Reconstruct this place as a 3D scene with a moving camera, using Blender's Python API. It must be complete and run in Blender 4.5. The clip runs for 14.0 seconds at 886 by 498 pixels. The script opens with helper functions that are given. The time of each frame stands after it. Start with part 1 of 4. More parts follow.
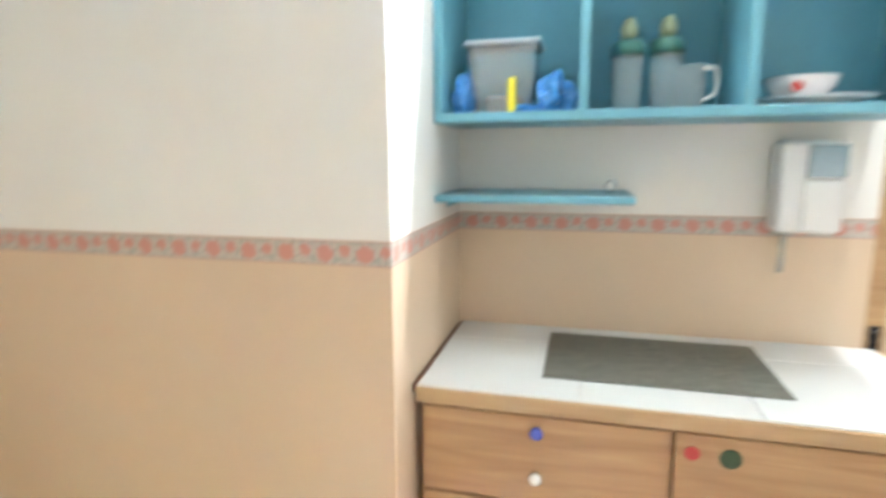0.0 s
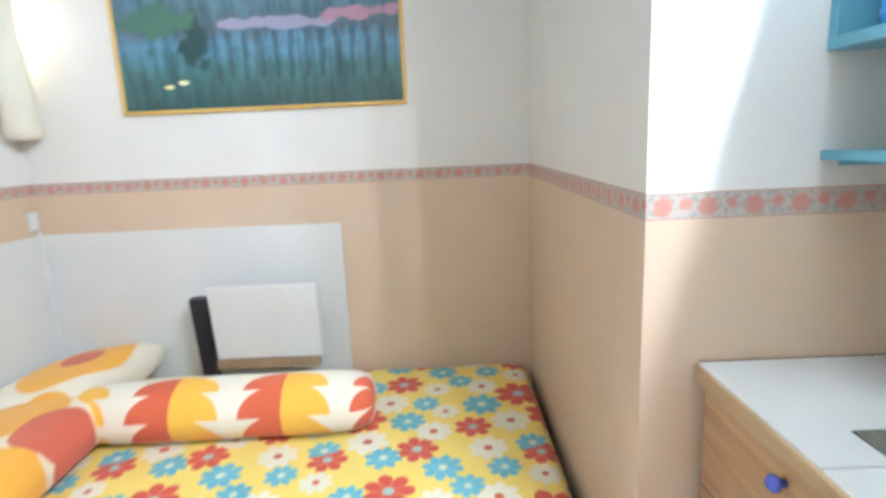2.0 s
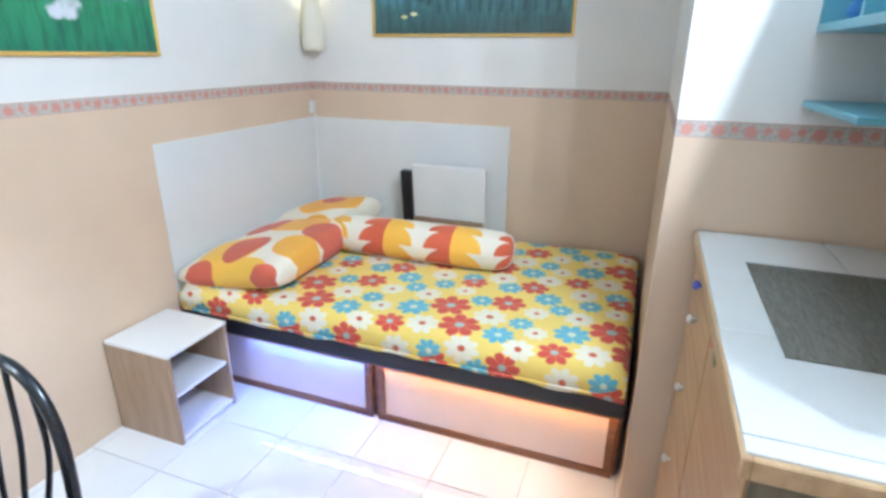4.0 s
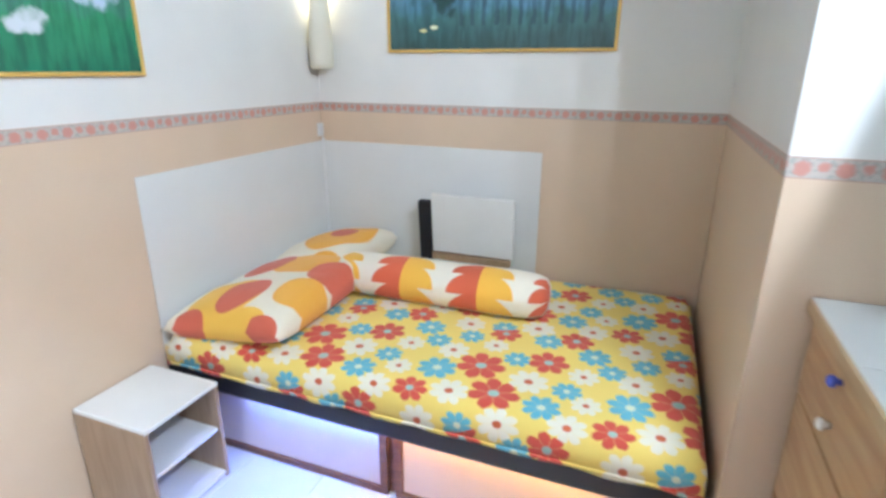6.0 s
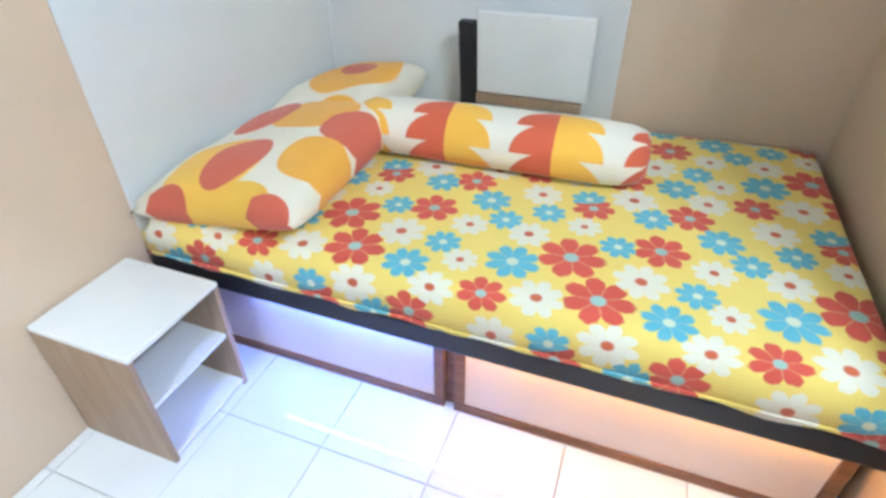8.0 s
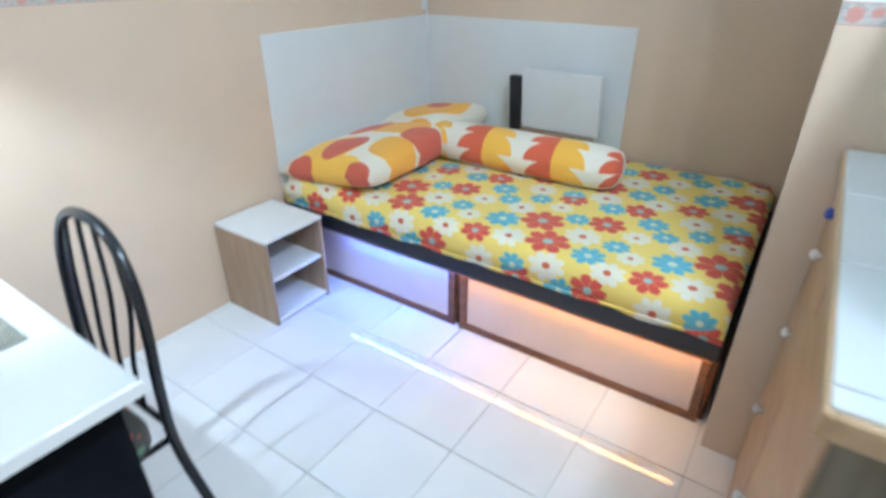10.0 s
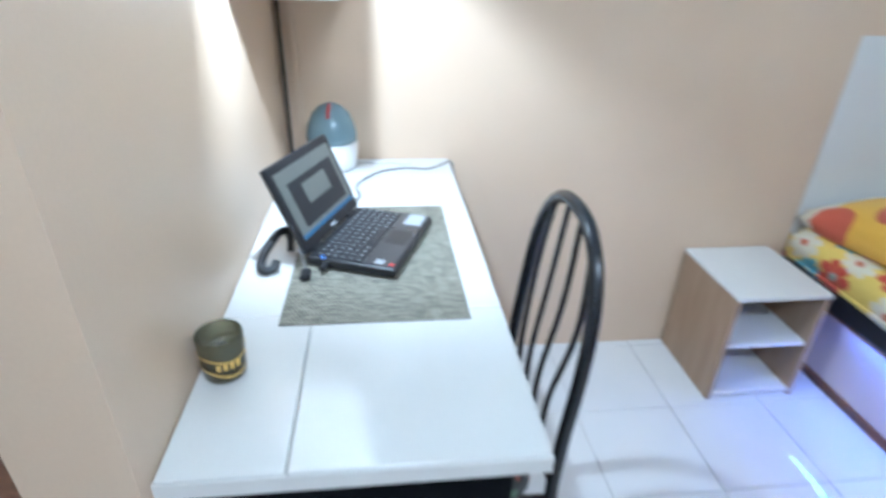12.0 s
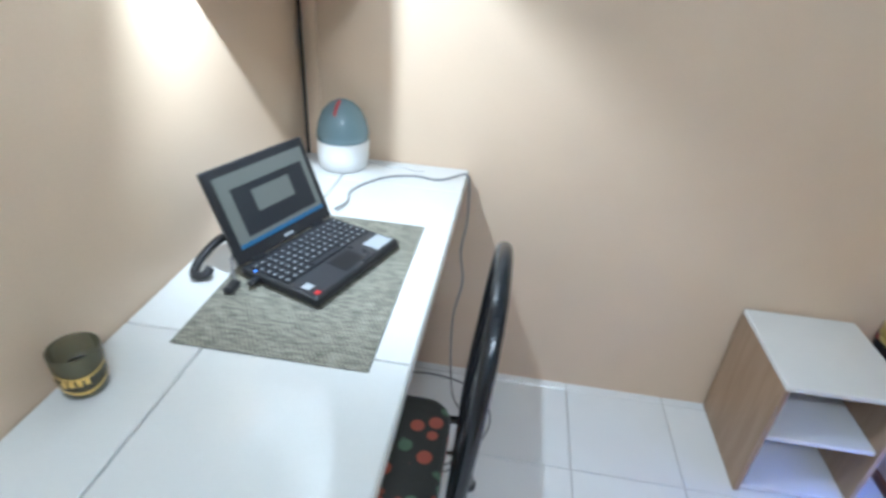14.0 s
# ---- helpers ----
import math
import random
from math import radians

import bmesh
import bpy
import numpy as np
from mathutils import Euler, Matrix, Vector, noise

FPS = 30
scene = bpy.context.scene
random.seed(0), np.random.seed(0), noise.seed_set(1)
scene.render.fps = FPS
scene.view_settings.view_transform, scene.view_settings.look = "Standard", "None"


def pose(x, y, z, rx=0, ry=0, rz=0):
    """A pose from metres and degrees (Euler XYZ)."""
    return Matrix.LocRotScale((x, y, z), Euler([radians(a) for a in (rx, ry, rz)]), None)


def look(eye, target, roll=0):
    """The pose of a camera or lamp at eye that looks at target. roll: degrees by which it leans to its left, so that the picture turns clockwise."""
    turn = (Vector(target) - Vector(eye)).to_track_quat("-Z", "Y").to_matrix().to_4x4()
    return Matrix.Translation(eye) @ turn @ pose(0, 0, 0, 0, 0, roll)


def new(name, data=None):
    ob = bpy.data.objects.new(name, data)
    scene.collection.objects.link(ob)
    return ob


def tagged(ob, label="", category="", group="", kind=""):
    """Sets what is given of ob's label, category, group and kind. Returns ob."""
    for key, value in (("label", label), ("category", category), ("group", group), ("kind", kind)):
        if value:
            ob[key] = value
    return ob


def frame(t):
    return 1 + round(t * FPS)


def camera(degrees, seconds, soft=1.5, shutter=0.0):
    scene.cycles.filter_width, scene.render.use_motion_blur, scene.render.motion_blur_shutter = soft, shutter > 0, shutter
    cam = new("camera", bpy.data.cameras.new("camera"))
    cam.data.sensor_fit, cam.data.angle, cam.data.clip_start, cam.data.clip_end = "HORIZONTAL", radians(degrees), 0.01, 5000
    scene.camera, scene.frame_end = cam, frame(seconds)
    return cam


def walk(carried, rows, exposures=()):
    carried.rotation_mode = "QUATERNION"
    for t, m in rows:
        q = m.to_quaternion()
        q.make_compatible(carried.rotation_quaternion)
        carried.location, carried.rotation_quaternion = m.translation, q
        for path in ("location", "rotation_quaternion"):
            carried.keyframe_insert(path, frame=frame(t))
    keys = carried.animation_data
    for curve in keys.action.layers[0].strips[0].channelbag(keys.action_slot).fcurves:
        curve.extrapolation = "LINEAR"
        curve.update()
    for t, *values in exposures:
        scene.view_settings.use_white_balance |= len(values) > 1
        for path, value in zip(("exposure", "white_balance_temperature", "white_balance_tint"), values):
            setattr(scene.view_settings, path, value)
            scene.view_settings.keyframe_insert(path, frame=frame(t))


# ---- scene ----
cam = camera(79.0, 14.0, soft=3.0, shutter=0.5)
PATH = [
    (0, (1.57, 1.13, 1.481), (1.073, 3.038, 1.141), -0.4),
    (0.5, (1.67, 1.276, 1.411), (0.543, 2.864, 0.956), -0.4),
    (1, (1.766, 1.463, 1.4), (0.165, 2.63, 1.115), -1.6),
    (1.2, (1.843, 1.464, 1.419), (0.08, 2.324, 1.03), -1.4),
    (1.5, (1.983, 1.52, 1.484), (0.104, 1.999, 0.995), -1.6),
    (2, (2.16, 1.659, 1.439), (0.2, 1.644, 1.042), -2.5),
    (2.5, (2.306, 1.785, 1.464), (0.425, 1.499, 0.848), -1.6),
    (3, (2.597, 1.872, 1.466), (0.797, 1.336, 0.779), -1.6),
    (3.2, (2.734, 1.871, 1.474), (0.978, 1.285, 0.716), -0.5),
    (5.3, (2.931, 2.058, 1.521), (1.16, 1.332, 0.943), 0.4),
    (5.5, (2.849, 1.95, 1.527), (1.083, 1.25, 0.902), -0.1),
    (6, (2.579, 1.738, 1.504), (0.813, 1.044, 0.871), 0.3),
    (6.5, (2.346, 1.541, 1.481), (0.625, 0.95, 0.652), -2.1),
    (7, (2.179, 1.381, 1.421), (0.551, 0.748, 0.447), -2.2),
    (7.5, (2.132, 1.333, 1.369), (0.586, 0.791, 0.222), 0.4),
    (7.7, (2.126, 1.326, 1.347), (0.597, 0.782, 0.178), 0.3),
    (9.8, (2.665, 1.93, 1.411), (1.233, 0.872, 0.49), -2.9),
    (10, (2.768, 2.005, 1.412), (1.313, 1.014, 0.463), 0.1),
    (10.5, (2.876, 2.118, 1.378), (1.473, 1.068, 0.414), 3.9),
    (11, (2.815, 2.072, 1.377), (1.468, 0.892, 0.487), 4.5),
    (11.5, (2.708, 1.832, 1.366), (1.998, 0.2, 0.453), 2.2),
    (12, (2.671, 1.604, 1.296), (2.455, -0.145, 0.35), 1.8),
    (12.5, (2.607, 1.446, 1.292), (2.823, -0.304, 0.349), 0.8),
    (13, (2.524, 1.408, 1.333), (2.838, -0.287, 0.319), 5.7),
    (13.5, (2.428, 1.433, 1.344), (2.745, -0.266, 0.336), 5.0),
    (14, (2.356, 1.443, 1.34), (2.555, -0.266, 0.319), 3.9),
]
EXPOSURES = [
    (0.0, 0.45, 6300, 10), (0.5, 0.42, 6200, 10), (1.0, 0.22, 5950, 12), (2.0, 0.12, 5700, 10), (3.0, 0.0, 5400, 10), (5.5, -0.34, 5400, 8),
    (6.5, -0.14, 5600, 12),
    (7.5, -0.10, 5450, 7), (10.0, -0.43, 5150, 4), (11.0, -0.44, 5200, 3), (11.5, -0.58, 5150, 4), (12.0, -0.75, 5100, 6), (12.5, -0.88, 5200, 5), (14.0, -0.98, 5450, 6),
]
walk(cam, [(t, look(eye, target, roll)) for t, eye, target, roll in PATH], EXPOSURES)

# ---- light ----
world = bpy.data.worlds.new("world")
scene.world = world
world.use_nodes = True
world.node_tree.nodes["Background"].inputs[0].default_value = (0.75, 0.82, 1.0, 1)
world.node_tree.nodes["Background"].inputs[1].default_value = 0.2


def point_lamp(name, place, watts, colour, radius):
    lamp = bpy.data.lights.new(name, "POINT")
    lamp.energy, lamp.color, lamp.shadow_soft_size = watts, colour, radius
    ob = new(name, lamp)
    ob.location = place
    return ob


BULBS = ((1.74, 2.365), (1.97, 2.365), (2.27, 2.365))
for bx, by in BULBS:
    point_lamp("ceiling_bulb_light", (bx, by, 2.44), 46.0, (0.92, 0.965, 1.0), 0.014)
spot = bpy.data.lights.new("desk_bulb_light", "SPOT")
spot.energy, spot.color, spot.shadow_soft_size, spot.spot_size, spot.spot_blend = 68.0, (0.86, 0.945, 1.0), 0.012, radians(158), 0.75
new("desk_bulb_light", spot).matrix_basis = look((2.77, 0.67, 1.455), (2.52, -0.10, 0.90))
point_lamp("sconce_bulb_light", (0.03, 0.03, 1.93), 3.0, (1.0, 0.86, 0.55), 0.02)
# added fill light in the passage behind the camera; no fixture seen there
hall = bpy.data.lights.new("passage_fill", "AREA")
hall.energy, hall.size, hall.color = 9.0, 0.35, (0.90, 0.955, 1.0)
hall_ob = new("passage_fill", hall)
hall_ob.location = (2.6, 3.05, 2.45)


# ---- materials ----
def nodes_of(name):
    m = bpy.data.materials.new(name)
    m.use_nodes = True
    return m, m.node_tree.nodes, m.node_tree.links, m.node_tree.nodes["Principled BSDF"]


def mat(name, colour, rough=0.5, metal=0.0, vary=0.12, scale=6.0, bump=0.05, fine=180.0, spec=0.5, random_tone=0.0):
    """A plain surface with tone that varies at two scales and fine relief."""
    m, n, l, p = nodes_of(name)
    co = n.new("ShaderNodeTexCoord")
    big = n.new("ShaderNodeTexNoise")
    big.inputs["Scale"].default_value, big.inputs["Detail"].default_value = scale, 5
    small = n.new("ShaderNodeTexNoise")
    small.inputs["Scale"].default_value, small.inputs["Detail"].default_value = fine, 3
    l.new(co.outputs["Object"], big.inputs["Vector"])
    l.new(co.outputs["Object"], small.inputs["Vector"])
    add = n.new("ShaderNodeMath")
    add.operation = "MULTIPLY_ADD"
    l.new(small.outputs["Fac"], add.inputs[0])
    add.inputs[1].default_value = 0.35
    l.new(big.outputs["Fac"], add.inputs[2])
    ramp = n.new("ShaderNodeMapRange")
    ramp.inputs["From Min"].default_value, ramp.inputs["From Max"].default_value = 0.4, 0.95
    ramp.inputs["To Min"].default_value, ramp.inputs["To Max"].default_value = 1 - vary, 1 + vary * 0.5
    l.new(add.outputs[0], ramp.inputs["Value"])
    fac = ramp.outputs[0]
    if random_tone:
        info = n.new("ShaderNodeObjectInfo")
        tone = n.new("ShaderNodeMapRange")
        tone.inputs["To Min"].default_value, tone.inputs["To Max"].default_value = 1 - random_tone, 1 + random_tone
        l.new(info.outputs["Random"], tone.inputs["Value"])
        both = n.new("ShaderNodeMath")
        both.operation = "MULTIPLY"
        l.new(fac, both.inputs[0])
        l.new(tone.outputs[0], both.inputs[1])
        fac = both.outputs[0]
    hue = n.new("ShaderNodeVectorMath")
    hue.operation = "SCALE"
    hue.inputs[0].default_value = colour
    l.new(fac, hue.inputs["Scale"])
    l.new(hue.outputs[0], p.inputs["Base Color"])
    rr = n.new("ShaderNodeMapRange")
    rr.inputs["To Min"].default_value, rr.inputs["To Max"].default_value = rough * 0.75, min(rough * 1.25, 1)
    l.new(big.outputs["Fac"], rr.inputs["Value"])
    l.new(rr.outputs[0], p.inputs["Roughness"])
    p.inputs["Metallic"].default_value = metal
    p.inputs["Specular IOR Level"].default_value = spec
    if bump:
        b = n.new("ShaderNodeBump")
        b.inputs["Strength"].default_value, b.inputs["Distance"].default_value = bump, 0.002
        l.new(small.outputs["Fac"], b.inputs["Height"])
        l.new(b.outputs[0], p.inputs["Normal"])
    return m


def calc(n, l, op, a, b=None, c=None):
    k = n.new("ShaderNodeMath")
    k.operation = op
    for slot, v in zip(k.inputs, (a, b, c)):
        if v is None:
            continue
        if isinstance(v, (int, float)):
            slot.default_value = v
        else:
            l.new(v, slot)
    return k.outputs[0]


def mix(n, l, fac, a, b):
    k = n.new("ShaderNodeMix")
    k.data_type = "RGBA"
    l.new(fac, k.inputs[0])
    for slot, v in ((k.inputs[6], a), (k.inputs[7], b)):
        if isinstance(v, tuple):
            slot.default_value = (*v, 1)
        else:
            l.new(v, slot)
    return k.outputs[2]


def below(n, l, a, edge, soft):
    k = n.new("ShaderNodeMapRange")
    k.interpolation_type = "SMOOTHSTEP"
    k.inputs["From Min"].default_value, k.inputs["From Max"].default_value = edge - soft, edge + soft
    k.inputs["To Min"].default_value, k.inputs["To Max"].default_value = 1, 0
    l.new(a, k.inputs["Value"])
    return k.outputs[0]


def cloth_finish(n, l, p, co, strength=0.25):
    weave = n.new("ShaderNodeTexNoise")
    weave.inputs["Scale"].default_value, weave.inputs["Detail"].default_value = 14, 4
    l.new(co, weave.inputs["Vector"])
    b = n.new("ShaderNodeBump")
    b.inputs["Strength"].default_value, b.inputs["Distance"].default_value = strength, 0.02
    l.new(weave.outputs["Fac"], b.inputs["Height"])
    l.new(b.outputs[0], p.inputs["Normal"])
    p.inputs["Roughness"].default_value = 0.85
    p.inputs["Sheen Weight"].default_value = 0.15


def sheet_material():
    """Cotton print that repeats every 0.65 m: red, blue and white daisies on yellow."""
    m, n, l, p = nodes_of("flowered_cotton")
    co = n.new("ShaderNodeTexCoord").outputs["Object"]
    sep = n.new("ShaderNodeSeparateXYZ")
    l.new(co, sep.inputs[0])
    flat = n.new("ShaderNodeCombineXYZ")
    l.new(calc(n, l, "ADD", calc(n, l, "SUBTRACT", sep.outputs[0], sep.outputs[2]), 0.505), flat.inputs[0])
    l.new(sep.outputs[1], flat.inputs[1])
    reds = ((0.69, 0.62, 0.056), (0.65, 0.89, 0.060), (0.96, 0.60, 0.079), (1.11, 0.69, 0.077), (0.85, 0.82, 0.066), (1.18, 1.07, 0.056))
    blues = ((0.76, 1.15, 0.045), (0.69, 0.79, 0.052), (0.87, 0.71, 0.045), (0.75, 0.97, 0.055), (0.84, 1.04, 0.046), (1.03, 1.11, 0.064), (1.13, 0.85, 0.056), (1.01, 0.91, 0.046), (1.29, 0.60, 0.048))
    whites = ((1.00, 0.78, 0.062), (1.25, 0.73, 0.062), (1.15, 0.55, 0.060), (1.20, 0.94, 0.056), (0.90, 0.95, 0.048), (1.07, 0.98, 0.044), (0.89, 1.12, 0.054), (0.66, 1.11, 0.056), (0.80, 0.61, 0.044))
    best = kind = near = None
    for k, flowers in enumerate((whites, blues, reds)):
        for cx, cy, size in flowers:
            d = n.new("ShaderNodeVectorMath")
            d.operation = "SUBTRACT"
            l.new(flat.outputs[0], d.inputs[0])
            d.inputs[1].default_value = (cx, cy, 0)
            w = n.new("ShaderNodeVectorMath")
            w.operation = "WRAP"
            l.new(d.outputs[0], w.inputs[0])
            w.inputs[1].default_value, w.inputs[2].default_value = (0.325, 0.325, 1), (-0.325, -0.325, -1)
            sc = n.new("ShaderNodeVectorMath")
            sc.operation = "SCALE"
            l.new(w.outputs[0], sc.inputs[0])
            sc.inputs["Scale"].default_value = 0.9 / size
            ln = n.new("ShaderNodeVectorMath")
            ln.operation = "LENGTH"
            l.new(sc.outputs[0], ln.inputs[0])
            r = ln.outputs["Value"]
            if best is None:
                tag = n.new("ShaderNodeValue")
                tag.outputs[0].default_value = 0.0
                best, near, kind = r, sc.outputs[0], tag.outputs[0]
                continue
            closer = calc(n, l, "LESS_THAN", r, best)
            pick = n.new("ShaderNodeMix")
            pick.data_type = "VECTOR"
            l.new(closer, pick.inputs[0])
            l.new(near, pick.inputs[4])
            l.new(sc.outputs[0], pick.inputs[5])
            near = pick.outputs[1]
            kind = calc(n, l, "ADD", calc(n, l, "MULTIPLY", kind, calc(n, l, "SUBTRACT", 1.0, closer)), calc(n, l, "MULTIPLY", closer, float(k)))
            best = calc(n, l, "MINIMUM", best, r)
    red = calc(n, l, "GREATER_THAN", kind, 1.5)
    white = calc(n, l, "LESS_THAN", kind, 0.5)
    ns_ = n.new("ShaderNodeSeparateXYZ")
    l.new(near, ns_.inputs[0])
    ang = calc(n, l, "ARCTAN2", ns_.outputs[1], ns_.outputs[0])
    half = calc(n, l, "SUBTRACT", 4.0, calc(n, l, "MULTIPLY", red, 0.5))
    lobe = calc(n, l, "ABSOLUTE", calc(n, l, "COSINE", calc(n, l, "MULTIPLY_ADD", ang, half, 0.7)))
    reach = calc(n, l, "MULTIPLY_ADD", calc(n, l, "POWER", lobe, 0.5), 0.50, 0.52)
    rag = n.new("ShaderNodeTexNoise")
    rag.inputs["Scale"].default_value = 70
    l.new(flat.outputs[0], rag.inputs["Vector"])
    edge = calc(n, l, "ADD", calc(n, l, "DIVIDE", best, reach), calc(n, l, "MULTIPLY_ADD", rag.outputs["Fac"], 0.24, -0.12))
    petal = below(n, l, edge, 1.0, 0.06)
    core = below(n, l, best, 0.22, 0.05)
    tint = mix(n, l, white, (0.15, 0.47, 0.58), (0.83, 0.78, 0.62))
    tint = mix(n, l, red, tint, (0.62, 0.085, 0.05))
    heart = mix(n, l, white, (0.72, 0.74, 0.55), (0.58, 0.12, 0.04))
    heart = mix(n, l, red, heart, (0.36, 0.56, 0.50))
    seam = calc(n, l, "MULTIPLY", calc(n, l, "MULTIPLY", below(n, l, lobe, 0.2, 0.15), below(n, l, best, 0.55, 0.1)), 0.35)
    shown = mix(n, l, petal, (0.86, 0.66, 0.15), mix(n, l, core, mix(n, l, seam, tint, (0.80, 0.66, 0.30)), heart))
    l.new(shown, p.inputs["Base Color"])
    cloth_finish(n, l, p, co, 0.3)
    return m


def pillow_material():
    """Cotton print: orange discs, red where two of them cross, on cream."""
    m, n, l, p = nodes_of("disc_print_cotton")
    co = n.new("ShaderNodeTexCoord").outputs["Object"]
    sep = n.new("ShaderNodeSeparateXYZ")
    l.new(co, sep.inputs[0])
    shown = (0.86, 0.78, 0.62)

    amber, ripe, brick = (0.88, 0.53, 0.07), (0.86, 0.43, 0.05), (0.62, 0.13, 0.07)
    discs = ((1.07, 0.23, 0.17, 0.14, amber), (1.03, 0.28, 0.135, 0.085, brick), (0.65, 0.31, 0.16, 0.15, ripe), (0.70, 0.15, 0.16, 0.08, brick), (0.73, 0.49, 0.12, 0.09, brick),
             (0.24, 0.25, 0.24, 0.17, ripe), (0.22, 0.25, 0.085, 0.07, brick), (0.96, 0.50, 0.12, 0.10, ripe), (1.21, 0.40, 0.085, 0.10, amber), (1.215, 0.49, 0.06, 0.075, brick), (1.215, 0.15, 0.055, 0.07, brick))
    for cx, cy, rx, ry, tint in discs:
        a = calc(n, l, "DIVIDE", calc(n, l, "SUBTRACT", sep.outputs[0], cx), rx)
        b = calc(n, l, "DIVIDE", calc(n, l, "SUBTRACT", sep.outputs[1], cy), ry)
        q = calc(n, l, "ADD", calc(n, l, "MULTIPLY", a, a), calc(n, l, "MULTIPLY", b, b))
        shown = mix(n, l, below(n, l, q, 1.0, 0.06), shown, tint)
    l.new(shown, p.inputs["Base Color"])
    cloth_finish(n, l, p, co, 0.35)
    return m


def bolster_material():
    """Cotton print: two rows of domes, red on one half and orange on the other, on cream."""
    m, n, l, p = nodes_of("dome_print_cotton")
    co = n.new("ShaderNodeTexCoord").outputs["Object"]
    sep = n.new("ShaderNodeSeparateXYZ")
    l.new(co, sep.inputs[0])
    around = calc(n, l, "MULTIPLY", calc(n, l, "ARCTAN2", sep.outputs[2], sep.outputs[0]), 0.115)
    shown = (0.87, 0.80, 0.66)
    for base, shift, radius in ((-0.085, 0.0, 0.145), (0.012, 0.0, 0.145), (0.105, 0.0, 0.135)):
        run = calc(n, l, "SUBTRACT", calc(n, l, "FLOORED_MODULO", calc(n, l, "ADD", sep.outputs[1], 3.805 + shift), 0.35), 0.175)
        up = calc(n, l, "SUBTRACT", around, base)
        tall = calc(n, l, "MULTIPLY", up, 1.3)
        q = calc(n, l, "SQRT", calc(n, l, "ADD", calc(n, l, "MULTIPLY", run, run), calc(n, l, "MULTIPLY", tall, tall)))
        inside = calc(n, l, "MULTIPLY", below(n, l, q, radius, 0.003), calc(n, l, "GREATER_THAN", up, 0.0))
        tone = mix(n, l, calc(n, l, "GREATER_THAN", run, -0.01), (0.64, 0.12, 0.05), (0.90, 0.50, 0.06))
        shown = mix(n, l, inside, shown, tone)
    l.new(shown, p.inputs["Base Color"])
    cloth_finish(n, l, p, co, 0.3)
    return m


def border_material():
    """Paper border: red roses and green leaves on a grey band; the run is x + y along the axis-square walls."""
    m, n, l, p = nodes_of("rose_border_paper")
    co = n.new("ShaderNodeTexCoord").outputs["Object"]
    sep = n.new("ShaderNodeSeparateXYZ")
    l.new(co, sep.inputs[0])
    u = calc(n, l, "ADD", sep.outputs[0], sep.outputs[1])
    flat = n.new("ShaderNodeCombineXYZ")
    l.new(u, flat.inputs[0])
    l.new(sep.outputs[2], flat.inputs[1])
    leaf = n.new("ShaderNodeTexNoise")
    leaf.inputs["Scale"].default_value = 95
    l.new(flat.outputs[0], leaf.inputs["Vector"])
    wob = calc(n, l, "MULTIPLY_ADD", leaf.outputs["Fac"], 0.014, -0.007)
    shown = mix(n, l, below(n, l, leaf.outputs["Fac"], 0.47, 0.04), (0.52, 0.46, 0.41), (0.38, 0.38, 0.34))
    for period, shift, high, radius in ((0.078, 0.0, 1.310, 0.0165), (0.078, 0.039, 1.315, 0.011)):
        run = calc(n, l, "SUBTRACT", calc(n, l, "FLOORED_MODULO", calc(n, l, "ADD", u, 3 + shift), period), period / 2)
        up = calc(n, l, "SUBTRACT", sep.outputs[2], high)
        q = calc(n, l, "ADD", calc(n, l, "SQRT", calc(n, l, "ADD", calc(n, l, "MULTIPLY", run, run), calc(n, l, "MULTIPLY", up, up))), wob)
        shown = mix(n, l, below(n, l, q, radius, 0.004), shown, (0.56, 0.27, 0.21))
    line = calc(n, l, "ABSOLUTE", calc(n, l, "SUBTRACT", sep.outputs[2], 1.3115))
    edge = below(n, l, line, 0.0205, 0.001)
    shown = mix(n, l, edge, (0.52, 0.34, 0.27), shown)
    l.new(shown, p.inputs["Base Color"])
    p.inputs["Roughness"].default_value = 0.55
    return m


def wood_material(name, light, dark, rough=0.45, axis=2, stretch=14.0):
    m, n, l, p = nodes_of(name)
    co = n.new("ShaderNodeTexCoord").outputs["Object"]
    mp = n.new("ShaderNodeMapping")
    s = [stretch, stretch, stretch]
    s[axis] = 1.2
    mp.inputs["Scale"].default_value = s
    l.new(co, mp.inputs["Vector"])
    no = n.new("ShaderNodeTexNoise")
    no.inputs["Scale"].default_value, no.inputs["Detail"].default_value, no.inputs["Distortion"].default_value = 2.2, 6, 0.8
    l.new(mp.outputs[0], no.inputs["Vector"])
    k = n.new("ShaderNodeMapRange")
    k.inputs["From Min"].default_value, k.inputs["From Max"].default_value = 0.35, 0.68
    l.new(no.outputs["Fac"], k.inputs["Value"])
    l.new(mix(n, l, k.outputs[0], dark, light), p.inputs["Base Color"])
    p.inputs["Roughness"].default_value = rough
    b = n.new("ShaderNodeBump")
    b.inputs["Strength"].default_value, b.inputs["Distance"].default_value = 0.08, 0.002
    l.new(no.outputs["Fac"], b.inputs["Height"])
    l.new(b.outputs[0], p.inputs["Normal"])
    return m


